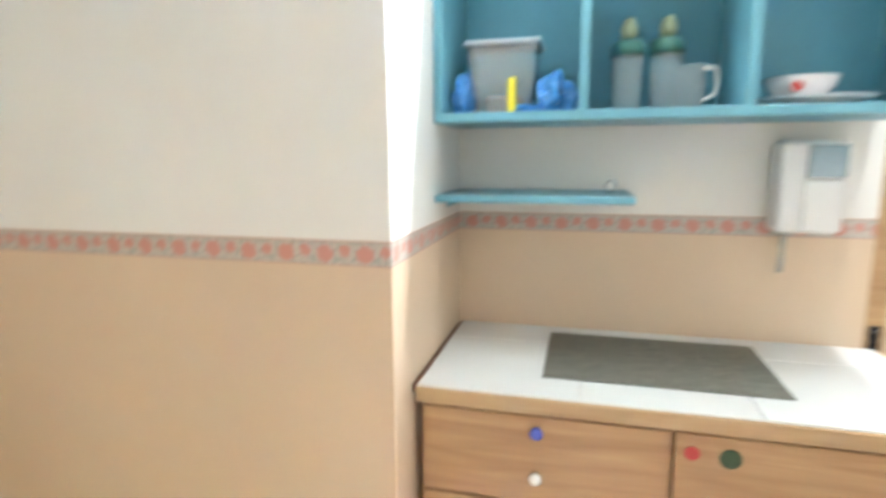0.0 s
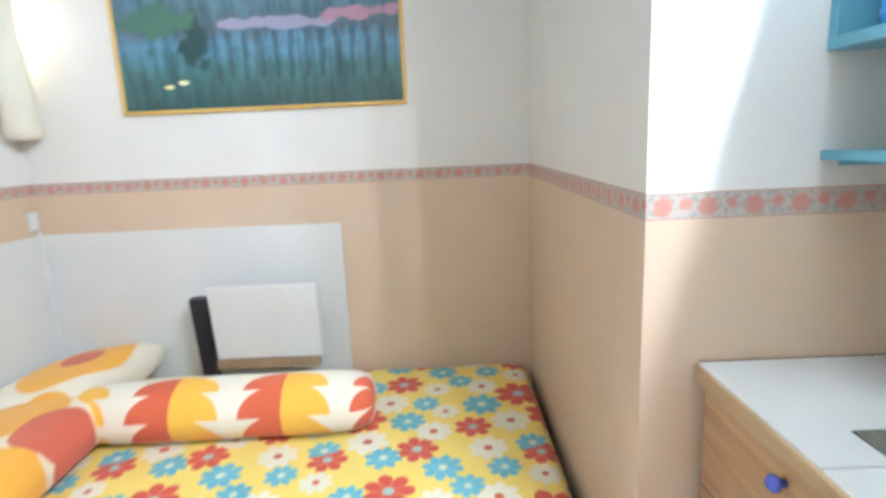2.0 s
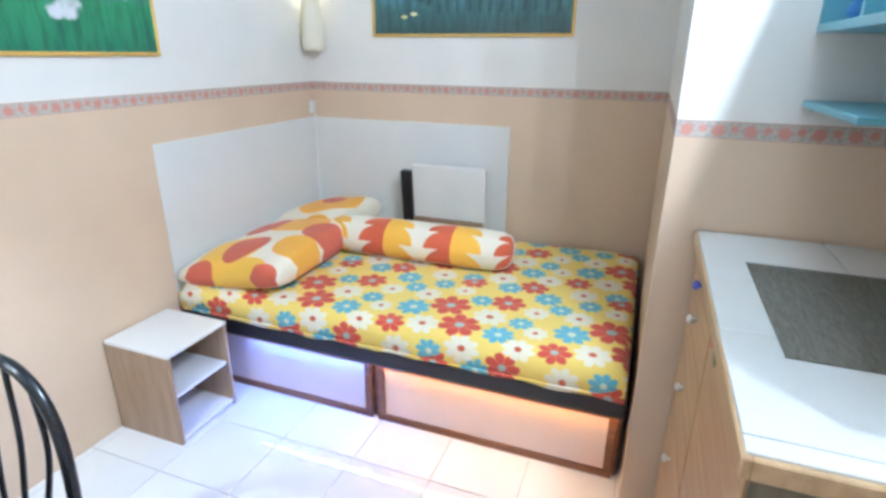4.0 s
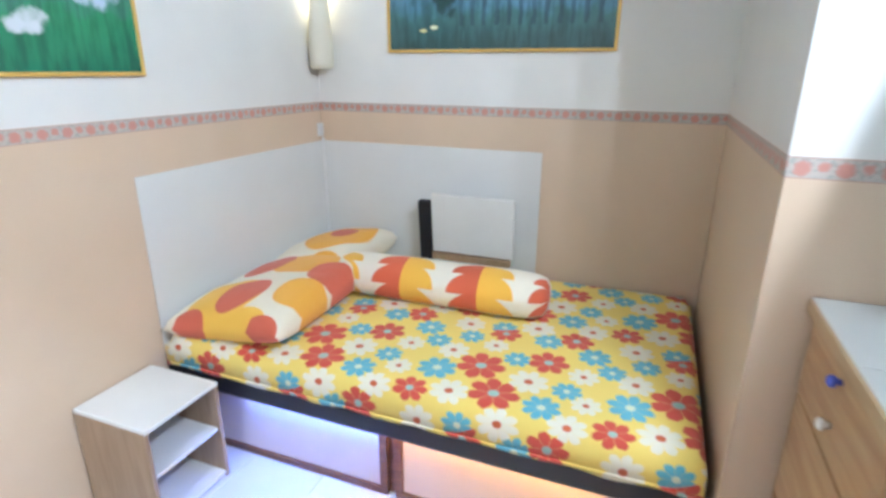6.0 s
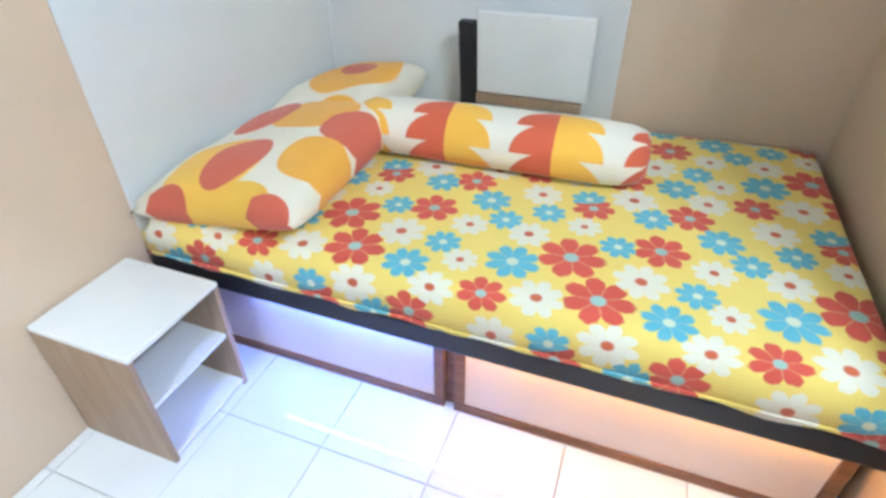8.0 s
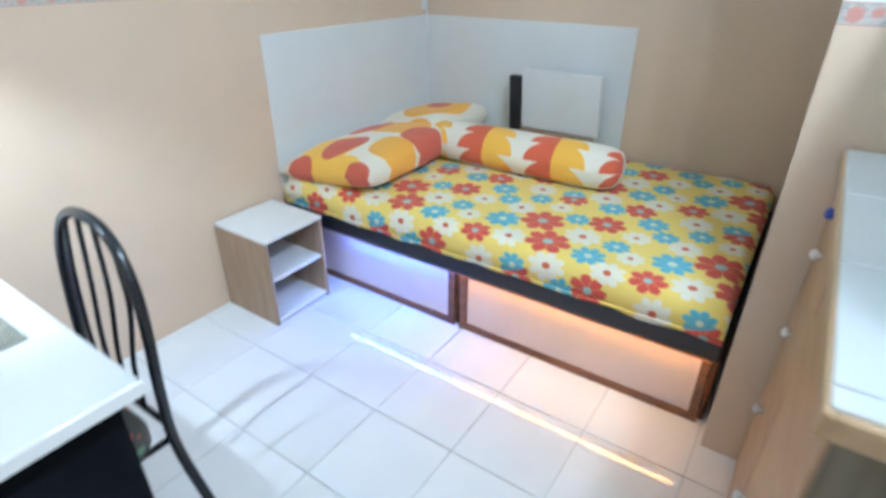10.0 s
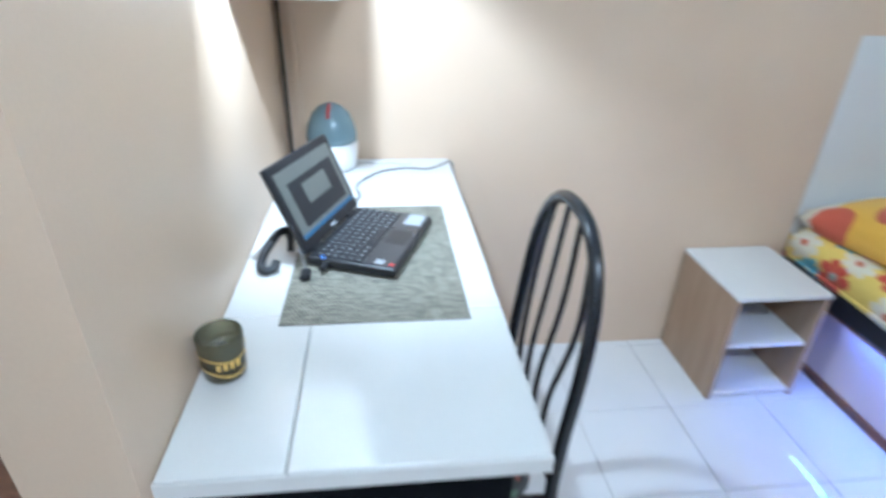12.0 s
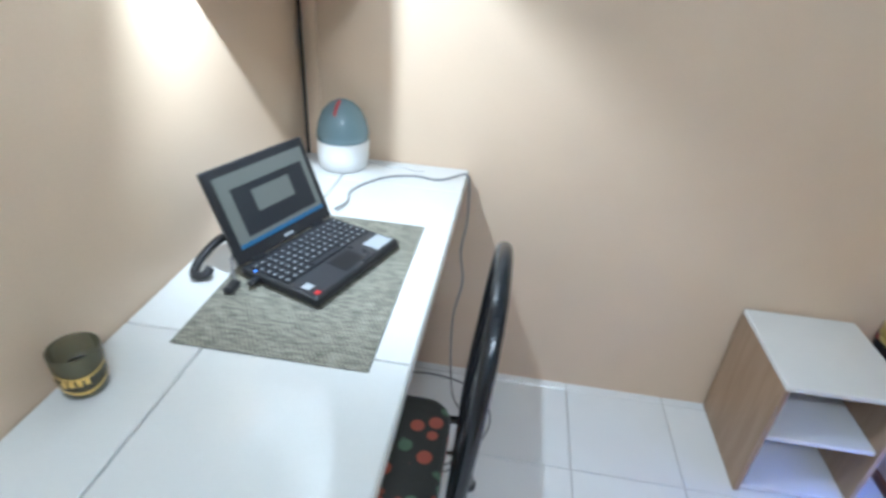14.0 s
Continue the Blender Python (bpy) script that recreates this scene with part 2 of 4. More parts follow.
def mat_weave(name, a, b_colour, pitch):
    """Woven vinyl of a place mat."""
    m, n, l, p = nodes_of(name)
    co = n.new("ShaderNodeTexCoord").outputs["Object"]
    sep = n.new("ShaderNodeSeparateXYZ")
    l.new(co, sep.inputs[0])
    wx = calc(n, l, "SINE", calc(n, l, "MULTIPLY", sep.outputs[0], 6.283 / pitch))
    wy = calc(n, l, "SINE", calc(n, l, "MULTIPLY", sep.outputs[1], 6.283 / (pitch * 1.6)))
    w = calc(n, l, "MULTIPLY", wx, wy)
    sm = n.new("ShaderNodeMapping")
    sm.inputs["Scale"].default_value = (25, 160, 25)
    l.new(co, sm.inputs["Vector"])
    no = n.new("ShaderNodeTexNoise")
    no.inputs["Scale"].default_value = 1.6
    l.new(sm.outputs[0], no.inputs["Vector"])
    f = calc(n, l, "MULTIPLY_ADD", w, 0.20, no.outputs["Fac"])
    k = n.new("ShaderNodeMapRange")
    k.inputs["From Min"].default_value, k.inputs["From Max"].default_value = 0.3, 0.72
    l.new(f, k.inputs["Value"])
    l.new(mix(n, l, k.outputs[0], a, b_colour), p.inputs["Base Color"])
    b = n.new("ShaderNodeBump")
    b.inputs["Strength"].default_value, b.inputs["Distance"].default_value = 0.5, 0.002
    l.new(w, b.inputs["Height"])
    l.new(b.outputs[0], p.inputs["Normal"])
    p.inputs["Roughness"].default_value = 0.6
    return m


def glow(name, colour, strength, base=1.0):
    m, n, l, p = nodes_of(name)
    p.inputs["Base Color"].default_value = (*(base * c for c in colour), 1)
    p.inputs["Roughness"].default_value = 0.3
    p.inputs["Emission Color"].default_value = (*colour, 1)
    p.inputs["Emission Strength"].default_value = strength
    return m


def picture_material(name, bands, origin, size, axis, spots, posts=None):
    """A blurred landscape print: soft bands from bottom to top, broken by noise and blotches."""
    m, n, l, p = nodes_of(name)
    co = n.new("ShaderNodeTexCoord").outputs["Object"]
    sep = n.new("ShaderNodeSeparateXYZ")
    l.new(co, sep.inputs[0])
    no = n.new("ShaderNodeTexNoise")
    no.inputs["Scale"].default_value, no.inputs["Detail"].default_value = 13, 6
    l.new(co, no.inputs["Vector"])
    v = calc(n, l, "DIVIDE", calc(n, l, "SUBTRACT", sep.outputs[2], origin), size)
    v = calc(n, l, "ADD", v, calc(n, l, "MULTIPLY_ADD", no.outputs["Fac"], 0.30, -0.15))
    ramp = n.new("ShaderNodeValToRGB")
    while len(ramp.color_ramp.elements) < len(bands):
        ramp.color_ramp.elements.new(0.5)
    for e, (at, c) in zip(ramp.color_ramp.elements, bands):
        e.position, e.color = at, (*c, 1)
    l.new(v, ramp.inputs[0])
    shown = ramp.outputs[0]
    st = n.new("ShaderNodeMapping")
    st.inputs["Scale"].default_value = (16, 16, 2.5)
    l.new(co, st.inputs["Vector"])
    fine = n.new("ShaderNodeTexNoise")
    fine.inputs["Scale"].default_value, fine.inputs["Detail"].default_value = 2.5, 4
    l.new(st.outputs[0], fine.inputs["Vector"])
    dark = calc(n, l, "MULTIPLY", below(n, l, fine.outputs["Fac"], 0.47, 0.14), 0.45)
    shown = mix(n, l, dark, shown, (0.02, 0.05, 0.05))
    for a, z, ra, rz, c in spots:
        q1 = calc(n, l, "DIVIDE", calc(n, l, "SUBTRACT", sep.outputs[axis], a), ra)
        q2 = calc(n, l, "DIVIDE", calc(n, l, "SUBTRACT", sep.outputs[2], z), rz)
        q = calc(n, l, "ADD", calc(n, l, "ADD", calc(n, l, "MULTIPLY", q1, q1), calc(n, l, "MULTIPLY", q2, q2)), calc(n, l, "MULTIPLY_ADD", no.outputs["Fac"], 6.0, -3.0))
        shown = mix(n, l, below(n, l, q, 1.0, 0.6), shown, c)
    if posts:
        a0, a1, z0, z1, pitch = posts
        along = calc(n, l, "MULTIPLY_ADD", no.outputs["Fac"], 0.03, sep.outputs[axis])
        stripe = calc(n, l, "GREATER_THAN", calc(n, l, "SINE", calc(n, l, "MULTIPLY", along, 6.283 / pitch)), 0.45)
        for value, lo, hi in ((sep.outputs[axis], a0, a1), (sep.outputs[2], z0, z1)):
            stripe = calc(n, l, "MULTIPLY", stripe, calc(n, l, "MULTIPLY", calc(n, l, "GREATER_THAN", value, lo), calc(n, l, "LESS_THAN", value, hi)))
        shown = mix(n, l, calc(n, l, "MULTIPLY", stripe, 0.5), shown, (0.03, 0.06, 0.08))
    l.new(shown, p.inputs["Base Color"])
    p.inputs["Roughness"].default_value = 0.25
    return m


CREAM = mat("cream_wall_paint", (0.80, 0.785, 0.745), 0.45, vary=0.06, scale=3, bump=0.04)
BEIGE = mat("beige_wall_paint", (0.670, 0.516, 0.370), 0.42, vary=0.07, scale=2.5, bump=0.04)
BORDER = border_material()
CEIL = mat("white_ceiling_paint", (0.82, 0.82, 0.80), 0.7, vary=0.05)
TILE = mat("white_glazed_tile", (0.77, 0.765, 0.745), 0.055, vary=0.05, scale=4, bump=0.004, random_tone=0.025)
GROUT = mat("grey_grout", (0.55, 0.53, 0.49), 0.85, vary=0.2, scale=25)
TGROUT = mat("grey_tile_joint", (0.65, 0.635, 0.60), 0.85, vary=0.2, scale=25)
TOPTILE = mat("white_counter_tile", (0.73, 0.725, 0.70), 0.10, vary=0.05, scale=5, bump=0.01, random_tone=0.02)
LAMINATE = mat("white_laminate", (0.78, 0.77, 0.74), 0.35, vary=0.05, bump=0.02)
PANELW = mat("white_panel_board", (0.74, 0.74, 0.72), 0.5, vary=0.05, scale=3, bump=0.03)
OAK = wood_material("light_oak", (0.50, 0.32, 0.16), (0.38, 0.215, 0.10), axis=0)
OAKV = wood_material("tan_chipboard", (0.39, 0.27, 0.175), (0.31, 0.205, 0.125), axis=2)
TRIMW = wood_material("pale_wood_edge", (0.52, 0.36, 0.20), (0.40, 0.26, 0.13), axis=0)
BROWN = wood_material("red_brown_wood", (0.22, 0.095, 0.045), (0.12, 0.05, 0.025), axis=1)
PINK = mat("pale_pink_panel", (0.74, 0.62, 0.58), 0.4, vary=0.06, bump=0.02)
BLACK = mat("black_vinyl", (0.012, 0.013, 0.018), 0.45, vary=0.3, bump=0.06)
BLACKP = mat("matt_black_board", (0.005, 0.006, 0.008), 0.8, vary=0.2, bump=0.03, spec=0.06)
# dull veneer of the cabinet end, with its dim grazing light darkened into the colour
ENDW = wood_material("dimmed_brown_veneer", (0.18, 0.145, 0.09), (0.125, 0.10, 0.06), axis=2)
BLACKM = mat("black_painted_steel", (0.012, 0.014, 0.018), 0.22, vary=0.2, bump=0.0)
PLASTIC = mat("black_plastic", (0.014, 0.015, 0.018), 0.35, vary=0.2, bump=0.03)
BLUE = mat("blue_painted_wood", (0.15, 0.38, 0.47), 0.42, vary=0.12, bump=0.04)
# darker copy of the cabinet blue: the shade of the open recess is painted in
BLUESHADE = mat("recess_shaded_blue", (0.10, 0.31, 0.40), 0.5, vary=0.14, bump=0.04)
SHEET, PILLOW, BOLSTER = sheet_material(), pillow_material(), bolster_material()
GREYMAT = mat_weave("grey_woven_vinyl", (0.085, 0.080, 0.062), (0.35, 0.335, 0.265), 0.0075)
DARKMAT = mat_weave("dark_grey_woven_vinyl", (0.085, 0.082, 0.064), (0.18, 0.172, 0.135), 0.006)
GOLD = mat("gilt_frame", (0.72, 0.47, 0.12), 0.4, metal=0.2, vary=0.15)
WHITEP = mat("white_plastic", (0.80, 0.80, 0.79), 0.3, vary=0.03, bump=0.0)
GREYP = mat("blue_grey_plastic", (0.19, 0.28, 0.32), 0.18, vary=0.08, bump=0.0)
REDP = mat("red_plastic", (0.50, 0.03, 0.03), 0.3, vary=0.1, bump=0.0)
YELLOW = mat("yellow_plastic", (0.85, 0.70, 0.05), 0.35, vary=0.05, bump=0.0)
BLUEBAG = mat("blue_plastic_film", (0.06, 0.25, 0.60), 0.3, vary=0.25, scale=20, bump=0.2, fine=30)
STEEL = mat("brushed_steel", (0.62, 0.62, 0.62), 0.25, metal=1.0, vary=0.1, bump=0.0)
KNOB = mat("white_porcelain", (0.82, 0.80, 0.76), 0.1, vary=0.03, bump=0.0)
BLUEK = mat("blue_porcelain", (0.10, 0.14, 0.62), 0.15, vary=0.05, bump=0.0)
CHINA = mat("white_china", (0.80, 0.78, 0.78), 0.12, vary=0.04, bump=0.0)
PALEG = mat("pale_green_plastic", (0.36, 0.42, 0.26), 0.4, vary=0.1, bump=0.0)
FROST = mat("frosted_lid_plastic", (0.50, 0.56, 0.57), 0.4, vary=0.08, bump=0.0)
GREEN = mat("green_plastic", (0.07, 0.22, 0.18), 0.35, vary=0.2, scale=18, bump=0.0)
STICKR = mat("red_sticker", (0.50, 0.05, 0.04), 0.4, vary=0.2, scale=60)
STICKG = mat("green_sticker", (0.05, 0.09, 0.04), 0.4, vary=0.3, scale=60)
KEYM = mat("black_key_plastic", (0.02, 0.021, 0.025), 0.4, vary=0.1, bump=0.0)
KEYTXT = mat("pale_key_legend", (0.36, 0.38, 0.40), 0.5, vary=0.05, bump=0.0)
PAD = mat("dark_grey_palmrest", (0.035, 0.036, 0.04), 0.3, vary=0.1, bump=0.02)
CORD = mat("grey_cord", (0.22, 0.22, 0.22), 0.5, vary=0.1, bump=0.0)
CORDW = mat("white_cord", (0.65, 0.64, 0.62), 0.5, vary=0.1, bump=0.0)
PAPER = mat("cream_lamp_paper", (0.80, 0.76, 0.62), 0.6, vary=0.06, bump=0.05)
SCREENL = glow("screen_pale_window", (0.42, 0.46, 0.42), 0.45, 0.1)
SCREEND = glow("screen_dark_picture", (0.030, 0.036, 0.045), 0.6, 0.3)
SCREENB = glow("screen_task_bar", (0.05, 0.22, 0.45), 0.6, 0.2)
LEDBLUE = glow("lilac_led_strip", (0.11, 0.24, 1.0), 135)
LEDORANGE = glow("amber_led_strip", (1.0, 0.44, 0.09), 54)
BULB = glow("lit_bulb", (1.0, 0.95, 0.85), 4)


def clear_plastic(name, tint, rough, mixing):
    m, n, l, p = nodes_of(name)
    p.inputs["Base Color"].default_value = (*tint, 1)
    p.inputs["Roughness"].default_value = rough
    p.inputs["Transmission Weight"].default_value = mixing
    p.inputs["IOR"].default_value = 1.3
    return m


CLEAR = clear_plastic("clear_plastic", (0.85, 0.90, 0.90), 0.12, 0.75)
GLASSY = clear_plastic("smoky_amber_glass", (0.30, 0.27, 0.17), 0.06, 0.7)


# ---- mesh helpers ----
def box(bm, x0, x1, y0, y1, z0, z1, bevel=0.0, index=0, turn=None, seg=1):
    made = bmesh.ops.create_cube(bm, size=1)["verts"]
    m = Matrix.Translation(((x0 + x1) / 2, (y0 + y1) / 2, (z0 + z1) / 2)) @ Matrix.Diagonal((x1 - x0, y1 - y0, z1 - z0, 1))
    bmesh.ops.transform(bm, matrix=(turn @ m) if turn else m, verts=made)
    faces = {f for v in made for f in v.link_faces}
    for f in faces:
        f.material_index = index
    if bevel:
        edges = list({e for v in made for e in v.link_edges})
        bmesh.ops.bevel(bm, geom=edges, offset=bevel, segments=seg, affect="EDGES", profile=0.5)
    return bm


def boxed(*args, **kw):
    return box(bmesh.new(), *args, **kw)


def lathe(bm, cx, cy, profile, steps=24, m=None):
    """Turns (radius, z) pairs about the upright line through cx, cy."""
    rings = []
    for r, z in profile:
        ring = []
        for k in range(steps):
            a = 2 * math.pi * k / steps
            co = Vector((cx + r * math.cos(a), cy + r * math.sin(a), z))
            ring.append(bm.verts.new(m @ co if m else co))
        rings.append(ring)
    for a, b in zip(rings, rings[1:]):
        for k in range(steps):
            f = bm.faces.new((a[k], a[(k + 1) % steps], b[(k + 1) % steps], b[k]))
            f.smooth = True
    bm.faces.new(list(reversed(rings[0])))
    bm.faces.new(rings[-1])
    return bm


def smooth_line(points, per=8):
    """Catmull-Rom through the points."""
    p = [Vector(q) for q in points]
    p = [p[0] * 2 - p[1], *p, p[-1] * 2 - p[-2]]
    out = []
    for a, b, c, d in zip(p, p[1:], p[2:], p[3:]):
        for k in range(per):
            t = k / per
            out.append(0.5 * (2 * b + (c - a) * t + (2 * a - 5 * b + 4 * c - d) * t * t + (3 * b - a - 3 * c + d) * t ** 3))
    return [*out, p[-2]]


def tube(bm, points, radius, steps=10):
    pts = [Vector(q) for q in points]
    rings, side = [], None
    for i, q in enumerate(pts):
        way = (pts[min(i + 1, len(pts) - 1)] - pts[max(i - 1, 0)]).normalized()
        side = (side - way * side.dot(way)).normalized() if side else way.orthogonal().normalized()
        up = way.cross(side)
        rings.append([bm.verts.new(q + radius * (math.cos(2 * math.pi * k / steps) * side + math.sin(2 * math.pi * k / steps) * up)) for k in range(steps)])
    for a, b in zip(rings, rings[1:]):
        for k in range(steps):
            f = bm.faces.new((a[k], a[(k + 1) % steps], b[(k + 1) % steps], b[k]))
            f.smooth = True
    bm.faces.new(list(reversed(rings[0])))
    bm.faces.new(rings[-1])
    return bm


def mesh_of(name, bm, materials):
    bmesh.ops.recalc_face_normals(bm, faces=bm.faces)
    me = bpy.data.meshes.new(name)
    bm.to_mesh(me)
    bm.free()
    for k in materials if isinstance(materials, (list, tuple)) else [materials]:
        me.materials.append(k)
    return me


def part(name, bm, material, parent=None, label=""):
    """One mesh object, in world coordinates, under its thing."""
    ob = new(name, mesh_of(name, bm, material))
    if parent:
        ob.parent = parent
        ob.matrix_parent_inverse = base_of(parent).inverted()
    return tagged(ob, label=label)


def base_of(ob):
    m = ob.matrix_basis.copy()
    while ob.parent:
        m = ob.parent.matrix_basis @ ob.matrix_parent_inverse @ m
        ob = ob.parent
    return m


def thing(name, place, label, category, group=""):
    ob = new(name)
    ob.matrix_basis = Matrix.Translation(place)
    ob.empty_display_size = 0.05
    return tagged(ob, label, category, group)


def structure(name, bm, material, label, category):
    return tagged(part(name, bm, material), label, category, kind="structure")


# ---- shell of the room ----
H = 2.5
B0, B1 = 1.288, 1.335
WALLMATS = [BEIGE, BORDER, CREAM]


def wall(name, x0, x1, y0, y1, label="beige painted wall with rose border and cream upper part"):
    bm = bmesh.new()
    for k, (a, b) in enumerate(((-0.02, B0), (B0, B1), (B1, H))):
        box(bm, x0, x1, y0, y1, a, b, index=k)
    return structure(name, bm, WALLMATS, label, "wall")


wall("wall_west", -0.12, 0.0, -0.12, 2.12)
wall("wall_south", 0.0, 3.07, -0.12, 0.0)
wall("wall_alcove_north", 0.0, 1.25, 2.0, 2.12)
wall("wall_pillar", 1.13, 1.25, 2.12, 2.66)
wall("wall_niche", 1.25, 2.215, 2.54, 2.66)
wall("wall_east", 2.95, 3.07, 0.0, 1.172)
wall("wall_passage_south", 3.07, 3.9, 0.5, 0.62)
wall("wall_passage_east", 3.9, 4.02, 0.5, 4.0)
wall("wall_passage_north", 2.14, 4.02, 4.0, 4.12)
wall("wall_passage_west", 2.10, 2.215, 2.66, 4.0)
structure("ceiling", boxed(-0.12, 4.02, -0.12, 4.12, H, H + 0.1), CEIL, "plain white painted ceiling", "ceiling")
floor = structure("floor", boxed(-0.12, 4.02, -0.12, 4.12, -0.12, -0.006), GROUT, "glossy white square floor tiles with grey joints", "floor")

structure("door_frame", boxed(2.2155, 2.262, 2.545, 2.66, 0.0, 2.05, 0.003), OAK, "plain brown wooden door frame", "door frame")

latch = thing("latch_plate", (2.24, 2.54, 0.98), "small black metal latch plate on the door frame", "latch")
part("plate", boxed(2.226, 2.250, 2.541, 2.5445, 0.985, 1.085, 0.001), BLACKM, latch)
for z in (0.997, 1.073):
    part("screw", lathe(bmesh.new(), 0, 0, [(0.004, 0.0), (0.0035, 0.0015)], 10, Matrix.Translation((2.238, 2.541, z)) @ Matrix.Rotation(radians(90), 4, "X")), STEEL, latch)

# ---- bed ----
bed = thing("bed", (0.6, 1.0, 0), "single bed with black vinyl edge and pale panelled base", "bed")
part("base", boxed(0.02, 1.135, 0.02, 1.98, 0.0, 0.29, 0.004), BROWN, bed)
part("edge_board", boxed(0.01, 1.212, 0.01, 1.985, 0.302, 0.384, 0.012, seg=2), BLACK, bed, "black vinyl covered bed edge")
for y0, y1, tone in ((0.03, 0.965, "lilac"), (0.995, 1.965, "amber")):
    fr = bmesh.new()
    for a in ((1.137, 1.158, y0, y1, 0.0, 0.032), (1.137, 1.158, y0, y1, 0.262, 0.296), (1.137, 1.158, y0, y0 + 0.032, 0.032, 0.262), (1.137, 1.158, y1 - 0.032, y1, 0.032, 0.262)):
        box(fr, *a, bevel=0.002)
    d = part("base_door", fr, BROWN, bed, "brown wooden frame of a bed base panel")
    part("panel", boxed(1.138, 1.149, y0 + 0.03, y1 - 0.03, 0.03, 0.264), PINK, d, "pale pink panel")
part("led_strip", boxed(1.175, 1.187, 0.36, 0.975, 0.297, 0.3015), LEDBLUE, bed, "lilac light strip under the bed edge")
part("led_strip", boxed(1.175, 1.187, 0.995, 1.95, 0.297, 0.3015), LEDORANGE, bed, "amber light strip under the bed edge")


def mattress_mesh():
    bm = bmesh.new()
    nx, ny = 44, 70
    x0, x1, y0, y1, zb, zt = 0.012, 1.208, 0.012, 1.975, 0.376, 0.505
    grid = []
    for i in range(nx + 1):
        row = []
        for j in range(ny + 1):
            u, v = i / nx, j / ny
            x, y = x0 + (x1 - x0) * u, y0 + (y1 - y0) * v
            d = min((x1 - x) / 0.05, (y1 - y) / 0.05, (x - x0) / 0.04, (y - y0) / 0.04, 1.0)
            z = zt - 0.045 * (1 - math.sqrt(max(1 - (1 - d) ** 2, 0)))
            z += 0.006 * noise.noise(Vector((x * 3, y * 3, 0))) + 0.003 * noise.noise(Vector((x * 11, y * 7, 4)))
            row.append(bm.verts.new((x, y, z)))
        grid.append(row)
    for i in range(nx):
        for j in range(ny):
            bm.faces.new((grid[i][j], grid[i + 1][j], grid[i + 1][j + 1], grid[i][j + 1])).smooth = True
    rim = [grid[i][0] for i in range(nx + 1)] + [grid[nx][j] for j in range(1, ny + 1)] + [grid[i][ny] for i in range(nx - 1, -1, -1)] + [grid[0][j] for j in range(ny - 1, 0, -1)]
    low = []
    for k, v in enumerate(rim):
        puff = 0.006 * noise.noise(Vector((v.co.x * 9, v.co.y * 9, 2)))
        low.append(bm.verts.new((min(v.co.x + 0.004 + puff, 1.216) if v.co.x > 1.15 else v.co.x, v.co.y, zb + 0.004 * math.sin(k * 0.7))))
    for k in range(len(rim)):
        bm.faces.new((rim[k], low[k], low[(k + 1) % len(rim)], rim[(k + 1) % len(rim)])).smooth = True
    bm.faces.new(low)
    return bm


mattress = thing("mattress", (0.6, 1.0, 0.384), "mattress in a yellow sheet with red, blue and white flowers", "mattress")
part("sheet", mattress_mesh(), SHEET, mattress)
part("piping", tube(bmesh.new(), smooth_line([(1.212, 0.03, 0.388), (1.214, 0.7, 0.390), (1.213, 1.3, 0.388), (1.210, 1.96, 0.390)], 6), 0.0045, 8), SHEET, mattress)


def cushion(name, cx, cy, cz, lx, ly, lz, turn, tilt, material, label):
    """A stuffed pillow: a superellipse outline, thick in the middle, with pinched corners."""
    bm = bmesh.new()
    n = 26
    tops, bots = {}, {}
    m = Matrix.Translation((cx, cy, cz)) @ Euler((radians(tilt), 0, radians(turn))).to_matrix().to_4x4()
    for i in range(n + 1):
        for j in range(n + 1):
            u, v = 2 * i / n - 1, 2 * j / n - 1
            fat = (max(1 - abs(u) ** 3.2, 0) * max(1 - abs(v) ** 3.2, 0)) ** 0.40
            px = u * lx / 2 * (1 - 0.07 * (1 - abs(v) ** 2) * abs(u) ** 4)
            py = v * ly / 2 * (1 - 0.07 * (1 - abs(u) ** 2) * abs(v) ** 4)
            w = 0.012 * noise.noise(Vector((px * 7, py * 7, cx * 5)))
            tops[i, j] = bm.verts.new(m @ Vector((px, py, fat * lz / 2 + w * fat)))
            edge = i in (0, n) or j in (0, n)
            bots[i, j] = tops[i, j] if edge else bm.verts.new(m @ Vector((px, py, -fat * lz / 2)))
    for i in range(n):
        for j in range(n):
            bm.faces.new((tops[i, j], tops[i + 1, j], tops[i + 1, j + 1], tops[i, j + 1])).smooth = True
            bm.faces.new((bots[i, j], bots[i, j + 1], bots[i + 1, j + 1], bots[i + 1, j])).smooth = True
    return tagged(part(name, bm, material), label, "pillow", "pillows on the bed")


cushion("pillow", 0.82, 0.288, 0.572, 0.81, 0.565, 0.19, 2, 7, PILLOW, "cream pillow printed with orange discs and red lenses")
cushion("pillow", 0.27, 0.23, 0.585, 0.54, 0.45, 0.19, -4, 10, PILLOW, "cream pillow with orange discs in the wall corner")


